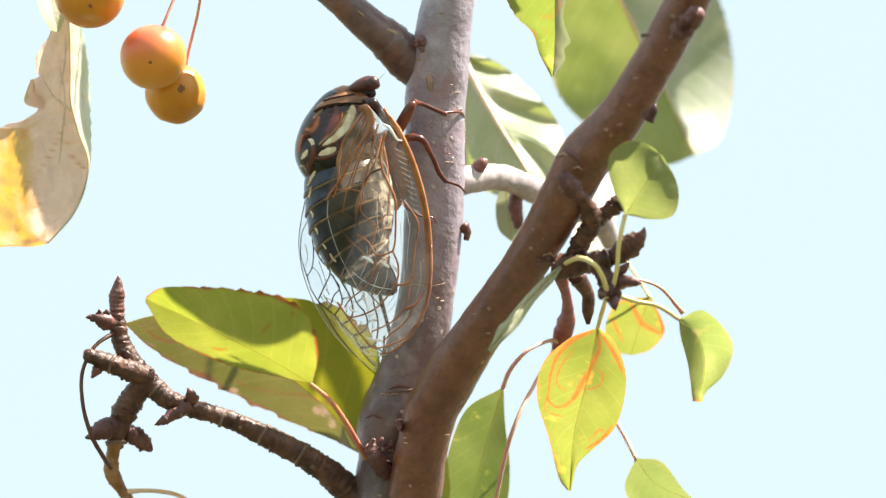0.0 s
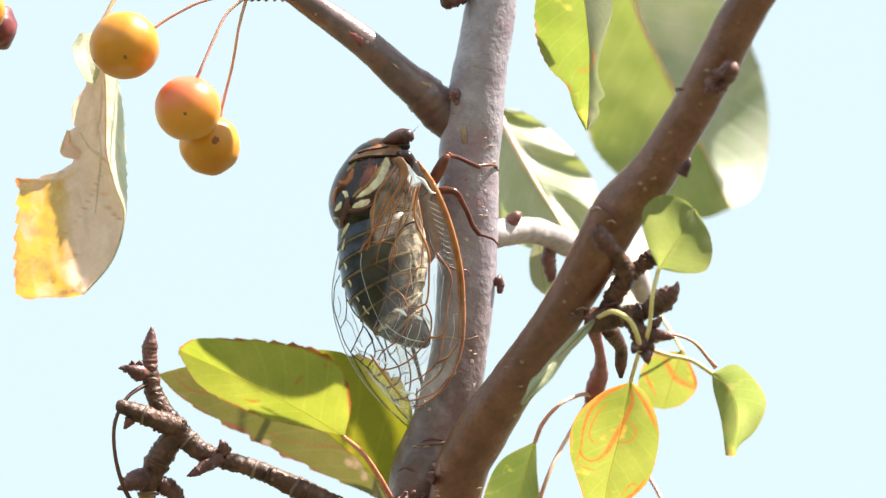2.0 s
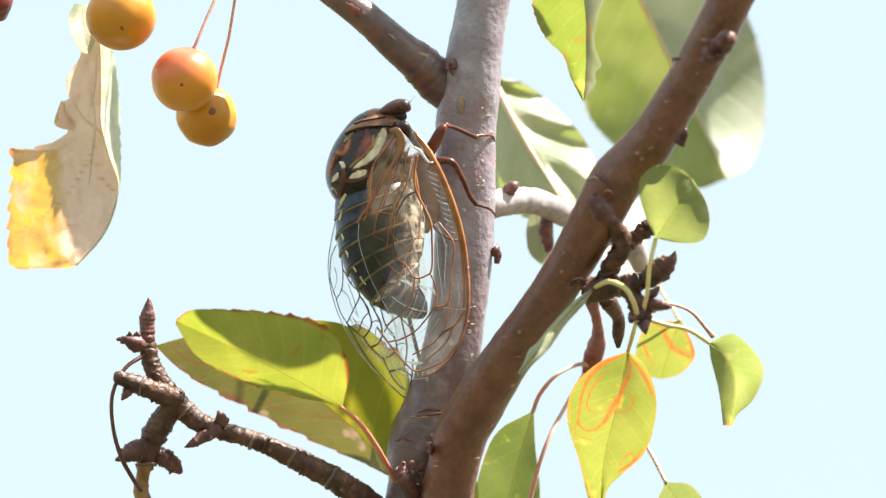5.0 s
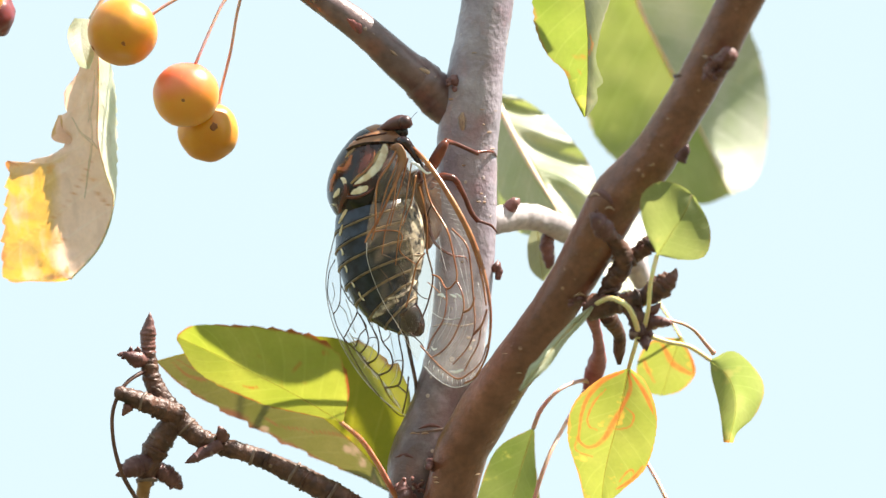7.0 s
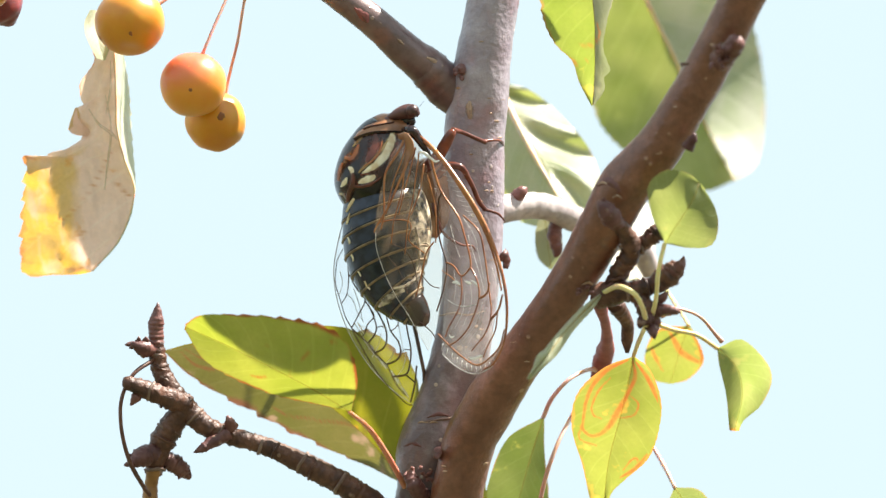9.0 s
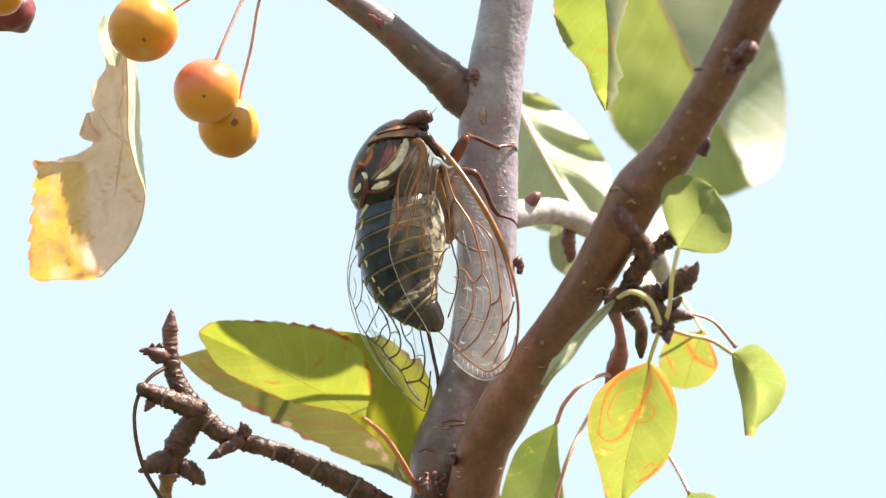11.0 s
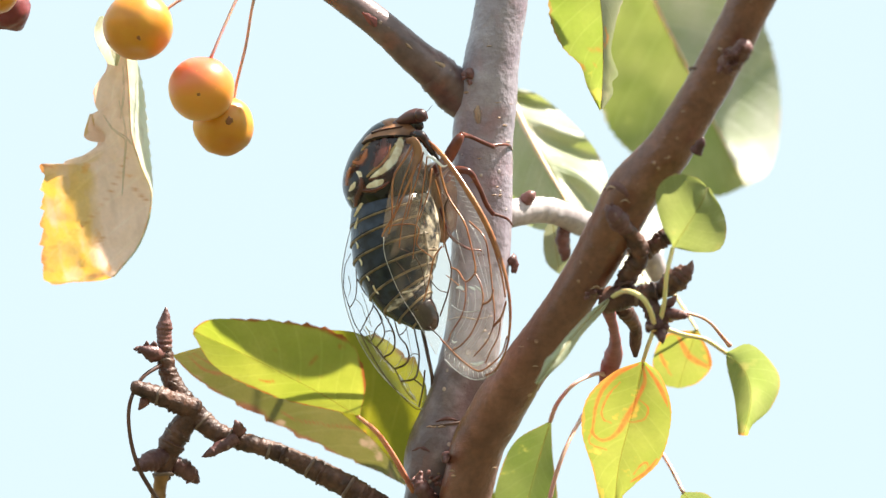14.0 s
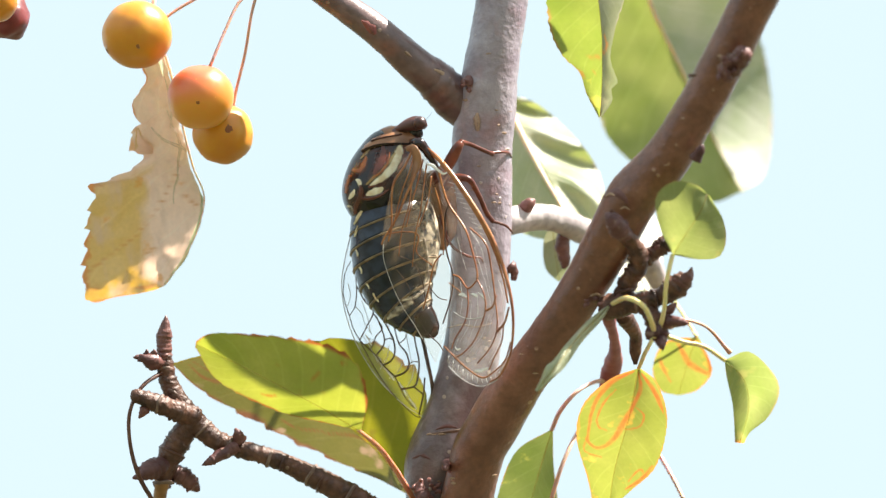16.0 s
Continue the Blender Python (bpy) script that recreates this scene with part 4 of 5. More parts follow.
# leaves added out of view above, only for the shade they cast below
to_sun = (PLAN.to_3x3().inverted() @ (sun.matrix_world.to_3x3() @ Vector((0, 0, 1)))).normalized()


def shade_leaf(target, rise, long, broad, twist):
    """A leaf added out of view, on the line from the target to the sun."""
    c = at(*target) + to_sun * rise
    k = 1e-4 * (1 + c.y / 0.897)
    u, v, d, a = 784 + c.x / k, 441 - c.z / k, c.y * 1e3, radians(twist)
    spot_ = lambda x, y: (u + x * math.cos(a) - y * math.sin(a), v + x * math.sin(a) + y * math.cos(a), d + y * 0.03)
    return leaf("added yellow-green leaf out of view, shading those below",
                [spot_(-x * long, 0) for x in (1, 0.4, -0.3, -1)],
                [spot_(-x * long, y * broad) for x, y in ((1, 0), (0.7, 0.7), (0.1, 1), (-0.6, 0.75), (-1, 0))],
                [spot_(-x * long, -y * broad) for x, y in ((1, 0), (0.7, 0.7), (0.1, 1), (-0.6, 0.75), (-1, 0))],
                LEAF_GREEN, [(*spot_(-long, 0), 3), (*spot_(-long - 40, 12), 3), (900, -235, 4, 5)])


shade_leaf((448, 606, -34), 0.116, 165, 84, 8)
shade_leaf((638, 716, 6), 0.135, 60, 130, -38)
shade_leaf((197, 375, 4), 0.125, 165, 66, 77)
shade_leaf((1296, 95, 80), 0.13, 150, 78, 84)
extra_stalk = thing("fruit_stalk", at(1040, 684, 10), "long reddish fruit stalk hanging from a spur", "stalk")
part("stalk", tube([(1040, 684, 10, 4), (1010, 735, 8, 3.5), (975, 800, 1, 3.5), (950, 870, 0, 4), (930, 960, 4, 4)], 6, 8), PINK, extra_stalk)
back_stalk = thing("leaf_stalk", at(1140, 560, -30), "thin pale stalk arching behind the leaves", "stalk")
part("stalk", tube([(1140, 562, -28, 3), (1190, 568, -20, 3), (1225, 582, -14, 3), (1252, 612, -10, 3.5), (1264, 626, -9, 5)], 5, 8), PINK, back_stalk)


def track(rows, ob, broad=0.72):
    """Discolours the tissue of a leaf along rows of (u, v, half width), fading outwards."""
    pts = np.array([(p[0], p[1], p[3] * broad) for p in smooth([(u, v, 0, w) for u, v, w in rows], 2.0)])
    for sheet in ob.children:
        if not sheet.name.startswith("blade"):
            continue
        mesh, base = sheet.data, ORIGIN[ob.name]
        if "discoloured" not in mesh.attributes:
            mesh.attributes.new("discoloured", "FLOAT", "POINT")
        layer = mesh.attributes["discoloured"].data
        for n, x in enumerate(mesh.vertices):
            q = x.co + base
            k = 1e-4 * (1 + q.y * 1e3 / 897)
            far_ = np.hypot(pts[:, 0] - 784 - q.x / k, pts[:, 1] - 441 + q.z / k) / np.maximum(pts[:, 2], 1.2)
            layer[n].value = max(layer[n].value, min(1.0, max(0.0, 1.6 - 1.1 * float(far_.min()))))


track([(1278, 778, 3), (1290, 784, 5), (1300, 782, 3)], hang_leaf)
for rows in ([(336, 579, 2), (320, 586, 4), (312, 598, 4), (314, 612, 3), (330, 634, 2)], [(486, 582, 1.5), (512, 585, 3), (548, 594, 3.5), (584, 614, 3)], [(604, 640, 1.5), (614, 668, 2.5), (616, 700, 1.5)], [(380, 575, 1), (430, 577, 2), (470, 580, 1)]):
    track(rows, front_leaf)
track([(1112, 660, 2), (1116, 688, 5), (1103, 718, 5), (1092, 738, 6), (1083, 754, 7), (1073, 772, 6), (1058, 787, 4), (1040, 792, 3), (1025, 780, 3), (1026, 762, 1.5)], mined_leaf)
track([(1104, 658, 2), (1068, 674, 6), (1042, 702, 5), (1030, 732, 4), (1024, 770, 2.5), (1018, 794, 1.5), (1032, 804, 2), (1048, 808, 1.5)], mined_leaf)
track([(1072, 690, 0.8), (1052, 712, 2.5), (1040, 740, 2.5), (1044, 756, 2), (1056, 762, 1)], mined_leaf)
track([(1108, 722, 0.8), (1122, 736, 2.2), (1116, 754, 2.2), (1098, 760, 2.2), (1084, 758, 1)], mined_leaf)
track([(1118, 662, 2), (1138, 690, 5), (1151, 716, 5), (1156, 732, 1)], mined_leaf)
track([(1097, 853, 1), (1110, 836, 2.5), (1120, 833, 2.5), (1122, 842, 1)], mined_leaf)
track([(1092, 866, 2), (1118, 850, 5), (1138, 826, 2)], mined_leaf)
track([(996, 120, 1), (1002, 128, 5), (1008, 136, 2)], top_leaf)
for rows in ([(1050, 76, 0.8), (1046, 90, 2), (1032, 102, 2.2), (1014, 100, 1)], [(1032, 102, 1), (1030, 116, 1.6), (1024, 132, 0.8)], [(1044, 60, 0.6), (1048, 76, 1.6), (1046, 92, 0.8)]):
    track(rows, top_leaf)
part("torn_flap", blade([(128, 244, 1.5), (114, 238, 1.5), (103, 226, 1.5), (105, 204, 1.5)], [(126, 256, 1.5), (102, 252, 1.5), (90, 240, 1.5), (103, 203, 1.5)],
                        [(128, 236, 1.5), (119, 228, 1.5), (112, 218, 1.5), (107, 203, 1.5)], step=4.0), LEAF_DRY, dry_leaf, "torn flap of dry tissue")
# whitish tissue puts the glare of the sun on this curl into colour
part("curled_tip", blade([(146, 33, -2), (142, 60, -2.5), (146, 90, -2.5), (154, 122, -2)], [(131, 32, -6), (119, 56, -7), (123, 84, -6.5), (140, 118, -4)],
                         [(160, 34, 0), (166, 66, -0.5), (166, 98, -1), (158, 122, -1.5)], step=4.0, saw=0.05), LEAF_GREY, dry_leaf, "curl at the top of the dry leaf, whitened as if sunlit")
# scorched flecks and veins of the dry leaf, the scorched tip of the one behind
track([(8, 444, 0.8), (52, 417, 1.4), (107, 373, 1.8), (140, 325, 1.8), (160, 285, 0.8)], dry_leaf)
for rows in ([(150, 180, 0.6), (158, 240, 2), (150, 300, 2), (142, 350, 1)], [(162, 120, 0.6), (160, 170, 2), (150, 215, 0.8)], [(120, 205, 1), (136, 232, 2), (158, 250, 3), (168, 262, 1)]):
    marking(rows, BLADES[dry_leaf.name], CREASE, dry_leaf, "crease", 0.00005)
for rows in ([(164, 330, 1), (180, 352, 3), (196, 366, 2)], [(96, 432, 1), (108, 427, 3), (120, 420, 1)], [(12, 300, 2), (18, 289, 6), (28, 292, 2)], [(12, 472, 2), (18, 474, 5), (24, 470, 1)], [(10, 442, 1), (18, 434, 3), (28, 430, 1)], [(84, 488, 2), (98, 491, 5), (108, 488, 2)], [(55, 345, 1), (66, 342, 2), (76, 345, 1)]):
    track(rows, dry_leaf)
for rows in ([(304, 640, 1), (330, 664, 3), (362, 672, 4), (384, 662, 2)], [(312, 636, 1), (340, 652, 2.5), (366, 656, 1)], [(470, 742, 1), (500, 756, 2), (532, 760, 2), (560, 768, 1)], [(560, 765, 1), (590, 768, 3), (616, 776, 1)]):
    track(rows, back_leaf)
for rows in ([(512, 662, 0.6), (524, 650, 2), (532, 642, 0.6)], [(430, 684, 1), (446, 687, 3), (458, 685, 1)], [(566, 626, 1), (574, 624, 3), (582, 625, 1)]):
    track(rows, front_leaf)
track([(1170, 606, 2), (1182, 628, 6), (1194, 646, 7), (1222, 662, 4)], round_leaf)
track([(1138, 632, 1), (1144, 650, 4), (1158, 676, 1)], round_leaf)
track([(1150, 604, 2), (1180, 602, 5), (1204, 606, 2)], round_leaf)
track([(1206, 604, 2), (1226, 640, 4), (1228, 668, 3)], round_leaf)


# ---- fruit ----
def apple(label, u0, v0, d0, r0, skin, lean, stalk, calyx=(), **more):
    ob = thing("crabapple", at(*stalk[-1][:3]), label, "fruit", "crabapples")
    flesh = ball(u0, v0, d0, r0, lean=lean, **more)
    tree_ = BVHTree.FromBMesh(flesh)
    marks = []
    for cu, cv, cr in calyx:
        q = at(cu, cv, d0)
        hit, nor = tree_.ray_cast(q + Vector((0, -0.05, 0)), Vector((0, 1, 0)))[:2]
        if hit:
            marks.append((hit, nor, cr))
    part("flesh", flesh, skin, ob)
    part("stalk", tube([(u, v, d, r * 0.8) for u, v, d, r in stalk], 5, 10), PINK, ob)
    for hit, nor, cr in marks:
        bm = bmesh.new()
        bmesh.ops.create_icosphere(bm, subdivisions=3, radius=wide(cr * 0.62))
        for x in bm.verts:
            x.co *= 1 + 0.8 * noise.noise(x.co * 2600 + hit * 100)
        turn = nor.to_track_quat("Z", "Y").to_matrix() @ Matrix.Diagonal((1, 1, 0.25))
        bmesh.ops.transform(bm, matrix=Matrix.Translation(hit) @ turn.to_4x4(), verts=bm.verts)
        part("calyx" if cr > 5 else "blemish", bm, BLEMISH, ob)
    return ob


KNOB = (434, -32, -6, 4)
apple("round golden-yellow crabapple with two dark specks", 217, 56, -10, 62, APPLE, -30, [(262, 30, -10, 3.5), (300, 5, -9, 3.5), (350, -20, -8, 3.5), (400, -32, -7, 3.5), KNOB],
                ((222, 80, 6), (165, 86, 7.5)), squash=0.97, lump=0.03, waist=0.1)
apple("orange crabapple with a red blushed top", 329, 168, -12, 59, APPLE_RED, 15, [(345, 114, -12, 4), (352, 98, -12, 3.5), (375, 45, -10, 3.5), (398, 0, -8, 3.5), KNOB],
                ((327, 179, 4),), squash=0.99, lump=0.02, waist=0.06)
apple("small yellow crabapple with a dark calyx", 368, 233, -5, 54, APPLE, -50, [(386, 188, -4, 4), (392, 155, -4, 3.5), (408, 90, -5, 3.5), (420, 20, -6, 3.5), KNOB],
                ((381, 226, 9),), squash=0.95, lump=0.06, waist=0.1)
apple("shrivelled dark red crabapple", -14, 24, -8, 44, APPLE_DARK, -20, [(-5, -18, -8, 4), (10, -90, -8, 4), (60, -180, -8, 4)], (), squash=0.92, lump=0.18)
apple("yellow crabapple beside a shrivelled red one", -36, -6, -20, 42, APPLE, -20, [(-30, -45, -20, 4), (0, -120, -14, 4), (60, -180, -8, 4)], (), squash=0.95, lump=0.05)

# ---- cicada ----
cicada = thing("cicada", at(700, 300, -6), "large dark cicada with clear brown-veined wings clinging head-up to a stem", "insect")
AXIS = [(702, 224, -8, 7), (699, 229, -8, 18), (693, 238, -8, 29), (680, 253, -8, 43), (668, 272, -8, 56), (660, 300, -8, 70), (655, 335, -8, 77), (655, 358, -8, 72), (658, 385, -8, 56)]
ABDOMEN = [(656, 350, -8, 58), (661, 372, -8, 70), (667, 400, -8, 76), (673, 440, -8, 78), (679, 480, -8, 72), (688, 515, -8, 61), (703, 545, -8, 45), (720, 568, -8, 29), (734, 582, -8, 18), (742, 590, -8, 6)]


def body_rings(rows, sides=40, deep=0.92, step=4.0, lean=0.0, bow=0.0):
    """Rings along an axis; lean and bow slide each ring's sides and front along the axis."""
    pts = smooth(rows, step)
    ctr = [at(*p[:3]) for p in pts]
    rings = []
    for i, p in enumerate(pts):
        way = (ctr[min(i + 1, len(ctr) - 1)] - ctr[max(i - 1, 0)]).normalized()
        across = Vector((0, 1, 0)).cross(way).normalized()
        r = wide(max(p[3], 1.0), p[2])
        slide = r * min(1.0, 4 * i / len(pts), 4 * (1 - i / len(pts)))
        loop = []
        for k in range(sides):
            c, s = math.cos(2 * math.pi * k / sides), math.sin(2 * math.pi * k / sides)
            loop.append(ctr[i] + across * r * c + Vector((0, deep * r * s, 0)) + way * slide * (lean * c + bow * s))
        rings.append(loop)
    return rings


whole = loft(body_rings(AXIS))
THORAX_SKIN = BVHTree.FromBMesh(whole)
whole.free()
rings = body_rings(AXIS)
cut = lambda a, b: loft([r for r in rings[int(a * (len(rings) - 1)):int(b * (len(rings) - 1)) + 1]])
part("head", cut(0.0, 0.07), COLLAR, cicada, "tan and black head")
part("collar", cut(0.06, 0.21), COLLAR, cicada, "tan collar plate behind the head")
part("thorax", cut(0.19, 1.0), NOTUM, cicada, "glossy dark brown and black thorax")
for u, v, d, r in ((717, 216, -11.5, 12), (703, 217, -2, 11)):
    part("eye", ball(u, v, d, r, n=12), EYE_SHELL, cicada, "bulging dark eye")
part("antenna", tube([(724, 214, -11, 0.6), (731, 206, -12, 0.4), (738, 198, -13, 0.25)], 3, 6), NOTUM, cicada)
part("face", tube([(682, 242, -8, 11), (697, 236, -8, 16), (711, 233, -9, 15), (721, 231, -9, 7)], 3, 18), NOTUM, cicada, "dark face below the brow")
part("forehead", tube([(666, 231, -9, 2), (680, 226, -10, 7), (695, 220, -10, 11.5), (710, 217, -10, 14), (721, 219, -10, 11), (728, 224, -10, 4)], 3, 16, flat=1.2), EYE_SHELL, cicada, "dark brown brow between the eyes")


marking([(684, 250, 4), (683, 266, 12), (673, 292, 13), (657, 312, 12), (640, 324, 8), (626, 330, 3)], THORAX_SKIN, UMBER, cicada, "stripe_border", 0.00003)
marking([(688, 252, 2), (676, 268, 5), (664, 284, 6), (648, 302, 6), (632, 316, 5), (622, 326, 2)], THORAX_SKIN, GOLD, cicada, "stripe_border", 0.00005)
marking([(619, 346, 3), (631, 341, 10), (645, 337, 10), (656, 330, 4)], THORAX_SKIN, UMBER, cicada, "stripe_border", 0.00003)
marking([(681, 255, 3), (680, 268, 8.5), (671, 291, 9), (656, 309, 8), (641, 320, 5.5), (629, 327, 1.5)], THORAX_SKIN, CREAM, cicada, "stripe")
marking([(622, 344, 2), (631, 340, 7), (644, 336, 7), (652, 331, 3)], THORAX_SKIN, CREAM, cicada, "stripe")
marking([(604, 316, 2), (610, 320, 5), (612, 330, 2.5)], THORAX_SKIN, CREAM, cicada, "spot")
marking([(591, 350, 2), (597, 343, 5), (602, 334, 2)], THORAX_SKIN, CREAM, cicada, "spot")
marking([(612, 280, 1.5), (620, 271, 5), (629, 263, 3)], THORAX_SKIN, GOLD, cicada, "spot")
marking([(588, 362, 3), (595, 364, 4), (600, 372, 2)], THORAX_SKIN, WAX, cicada, "spot")
marking([(623, 276, 4), (617, 292, 8), (609, 301, 8), (598, 298, 5)], THORAX_SKIN, RUST, cicada)
marking([(652, 254, 6), (652, 272, 15), (645, 292, 14), (636, 308, 6)], THORAX_SKIN, UMBER, cicada)
marking([(664, 268, 2), (660, 288, 3), (648, 304, 3), (632, 314, 2)], THORAX_SKIN, RUST, cicada)
marking([(594, 308, 4), (588, 324, 6), (586, 340, 5)], THORAX_SKIN, RUST, cicada)
marking([(613, 326, 4), (613, 344, 9), (606, 360, 9), (602, 376, 5)], THORAX_SKIN, UMBER, cicada, "ridge", 0.0002)
marking([(610, 348, 4), (628, 350, 5), (648, 344, 4), (662, 334, 2)], THORAX_SKIN, UMBER, cicada, "ridge", 0.0002)
marking([(615, 266, 2), (624, 259, 5), (642, 250, 9), (664, 244, 10), (690, 243, 10), (708, 242, 7)], THORAX_SKIN, COLLAR, cicada, "collar_plate", 0.00022)
marking([(616, 269, 1), (628, 262, 1.8), (648, 256, 2), (676, 254, 2.2), (700, 254, 1.5)], THORAX_SKIN, NOTUM, cicada, "groove", 0.0004)
marking([(632, 251, 0.6), (646, 246, 1.3), (666, 242, 1.5), (684, 238, 1)], THORAX_SKIN, EYE_SHELL, cicada, "groove", 0.0004)
marking([(668, 230, 2), (686, 226, 5), (704, 226, 5), (716, 231, 3)], THORAX_SKIN, EYE_SHELL, cicada, "brow")

# abdomen: overlapping ring plates with golden rear edges, on one hinge at the waist
HINGE = at(655, 365, -6)
ab = body_rings(ABDOMEN, 44, 0.95, 3.0, 0.20, 0.22)
ABDOMEN_SKIN_BM = loft(ab)
ABDOMEN_SKIN = BVHTree.FromBMesh(ABDOMEN_SKIN_BM)
abdomen = part("abdomen", ABDOMEN_SKIN_BM, BELLY, cicada, "blue-black tapering abdomen", HINGE)
cuts = [0.16, 0.28, 0.40, 0.52, 0.63, 0.73, 0.82, 0.91]
for a, b in zip([0.04] + cuts, cuts):
    i, j = int(a * (len(ab) - 1)), int(b * (len(ab) - 1))
    plate = []
    for k in range(i, j + 1):
        f = (k - i) / (j - i)
        c = sum(ab[k], Vector()) / len(ab[k])
        plate.append([c + (q - c) * (1.004 + 0.035 * f ** 3) for q in ab[k]])
    part("tergite", loft(plate), BELLY, abdomen)
    c = sum(plate[-1], Vector()) / len(plate[-1])
    c2 = sum(plate[-2], Vector()) / len(plate[-2])
    way = (c - c2).normalized()
    edge = [[q + way * 0.00003 for q in plate[-1]], [c + (q - c) * 1.008 + way * 0.0002 for q in plate[-1]], [c + (q - c) * 0.98 + way * 0.0004 for q in plate[-1]]]
    part("segment_edge", loft(edge), BAND, abdomen)
for rows in ([(602, 396, 2), (609, 382, 5), (620, 365, 3)], [(603, 417, 3), (606, 406, 4), (609, 398, 1)], [(612, 470, 2), (615, 476, 3), (616, 482, 1)],
             [(636, 516, 2), (640, 524, 3.5), (646, 531, 1.5)], [(606, 440, 1), (608, 446, 2.5), (609, 452, 1)], [(624, 498, 1), (627, 503, 2.5), (630, 508, 1)]):
    marking([(u, v, w * 0.7) for u, v, w in rows], ABDOMEN_SKIN, CREAM, abdomen, "spot", 0.00025)
for rows in ([(662, 560, 4), (676, 548, 11), (690, 538, 10), (704, 530, 6)], [(686, 528, 3), (704, 524, 5), (722, 512, 5), (734, 498, 4)], [(722, 420, 5), (728, 450, 4), (728, 480, 4), (722, 500, 4)]):
    marking(rows, ABDOMEN_SKIN, WAX, abdomen, "wax_bloom", 0.0003)
UNDER = (15, 32)
under = []
for k in range(int(0.10 * len(ab)), int(0.86 * len(ab))):
    mid = sum(ab[k], Vector()) / len(ab[k])
    under.append([mid + (ab[k][i % 44] - mid) * (1.045 + 0.02 * noise.noise(ab[k][i % 44] * 500)) for i in range(UNDER[0], UNDER[1])])
bm = bmesh.new()
lay = bm.loops.layers.uv.new("leaf")
vs = [[(bm.verts.new(q), k / len(under), 2 * i / (len(row) - 1) - 1) for i, q in enumerate(row)] for k, row in enumerate(under)]
for x, y in zip(vs, vs[1:]):
    for i in range(len(x) - 1):
        quad = (x[i], x[i + 1], y[i + 1], y[i])
        for lp, e in zip(bm.faces.new([e[0] for e in quad]).loops, quad):
            lp[lay].uv = e[1:]
bmesh.ops.recalc_face_normals(bm, faces=bm.faces)
part("underside", bm, PALE_BELLY, abdomen, "grey waxy underside")
part("tail_plate", tube([(716, 552, -9, 26), (728, 570, -9, 24), (740, 585, -9, 17), (747, 592, -9, 5)], 3, 18, 0.06, 600), NOTUM, abdomen, "dark brown tail plate")
part("opercula", tube([(742, 300, -3, 20), (758, 350, -2, 26), (760, 400, -2, 24), (752, 440, -3, 8)], 4, 16, 0.05, 300, flat=0.7), COLLAR, cicada, "tan plate under the belly")

part("wing_root", tube([(702, 250, -13, 6), (715, 251, -15, 10), (726, 262, -15, 8), (738, 280, -15.5, 7), (748, 296, -16, 3)], 3, 14, 0.12, 500), NOTUM, cicada, "dark wing root")
part("wing_root", tube([(692, 262, -14.5, 4), (706, 262, -16, 8), (712, 284, -16, 10), (704, 308, -16, 6), (694, 328, -16, 1.5)], 3, 14, 0.08, 500, flat=0.35), COLLAR, cicada, "tan wing root plate")

# legs
for name, rows in (("front_leg", [(738, 318, -9, 13), (762, 296, -11, 14), (782, 262, -12, 12), (790, 250, -12, 7)]), ("front_shin", [(788, 250, -12, 7), (805, 254, -10, 5), (832, 266, -8, 5), (846, 272, -6.5, 5.5)]),
                   ("front_foot", [(842, 270, -6.5, 4), (862, 268, -5, 3), (874, 270, -3, 3), (879, 278, -1, 1.5)]),
                   ("middle_leg", [(762, 330, -9, 9), (778, 314, -12, 9), (800, 315, -12.5, 8), (812, 326, -12, 6)]), ("middle_shin", [(808, 321, -12, 6.5), (822, 348, -10, 5.5), (834, 376, -8, 5.5), (846, 392, -7, 5)]),
                   ("middle_foot", [(842, 390, -7, 4), (856, 394, -6, 3.5), (870, 400, -5, 3), (880, 412, -3.5, 1.5)]),
                   ("hind_leg", [(752, 380, -4, 8), (770, 430, -6, 6), (800, 452, -7, 5), (822, 455, -6.5, 3), (828, 464, -6, 1.5)])):
    part(name, tube([(u, v, d, r * (0.5 if name == "hind_leg" else 0.8)) for u, v, d, r in rows], 3, 12, 0.06, 700, seed=3), LEG, cicada)


# wings: a thin skin between a leading and a trailing edge, with raised veins
def wing(name, lead, trail, skin, pivot, label, bulge=0.0, rows=46, across=16):
    def even(line):
        pts = np.array(smooth(line, 2.0))
        run = np.concatenate([[0], np.cumsum(np.linalg.norm(np.diff(pts[:, :2], axis=0), axis=1) + 1e-9)])
        return lambda s: np.array([np.interp(run[-1] * s, run, pts[:, j]) for j in range(3)])

    a, b = even(lead), even(trail)

    def place(s, w):
        q = a(s) * (1 - w) + b(s) * w
        q[2] += bulge * 4 * w * (1 - w) * math.sin(math.pi * min(1, s * 1.1)) + 0.10 * math.sin(s * 40) * math.sin(math.pi * w)
        return q

    bm = bmesh.new()
    grid = [[bm.verts.new(at(*place(i / rows, k / across))) for k in range(across + 1)] for i in range(rows + 1)]
    for i in range(rows):
        for k in range(across):
            bm.faces.new((grid[i][k], grid[i + 1][k], grid[i + 1][k + 1], grid[i][k + 1]))
    bmesh.ops.recalc_face_normals(bm, faces=bm.faces)
    sheet = BVHTree.FromBMesh(bm)
    return part(name, bm, skin, cicada, label, pivot), place, sheet


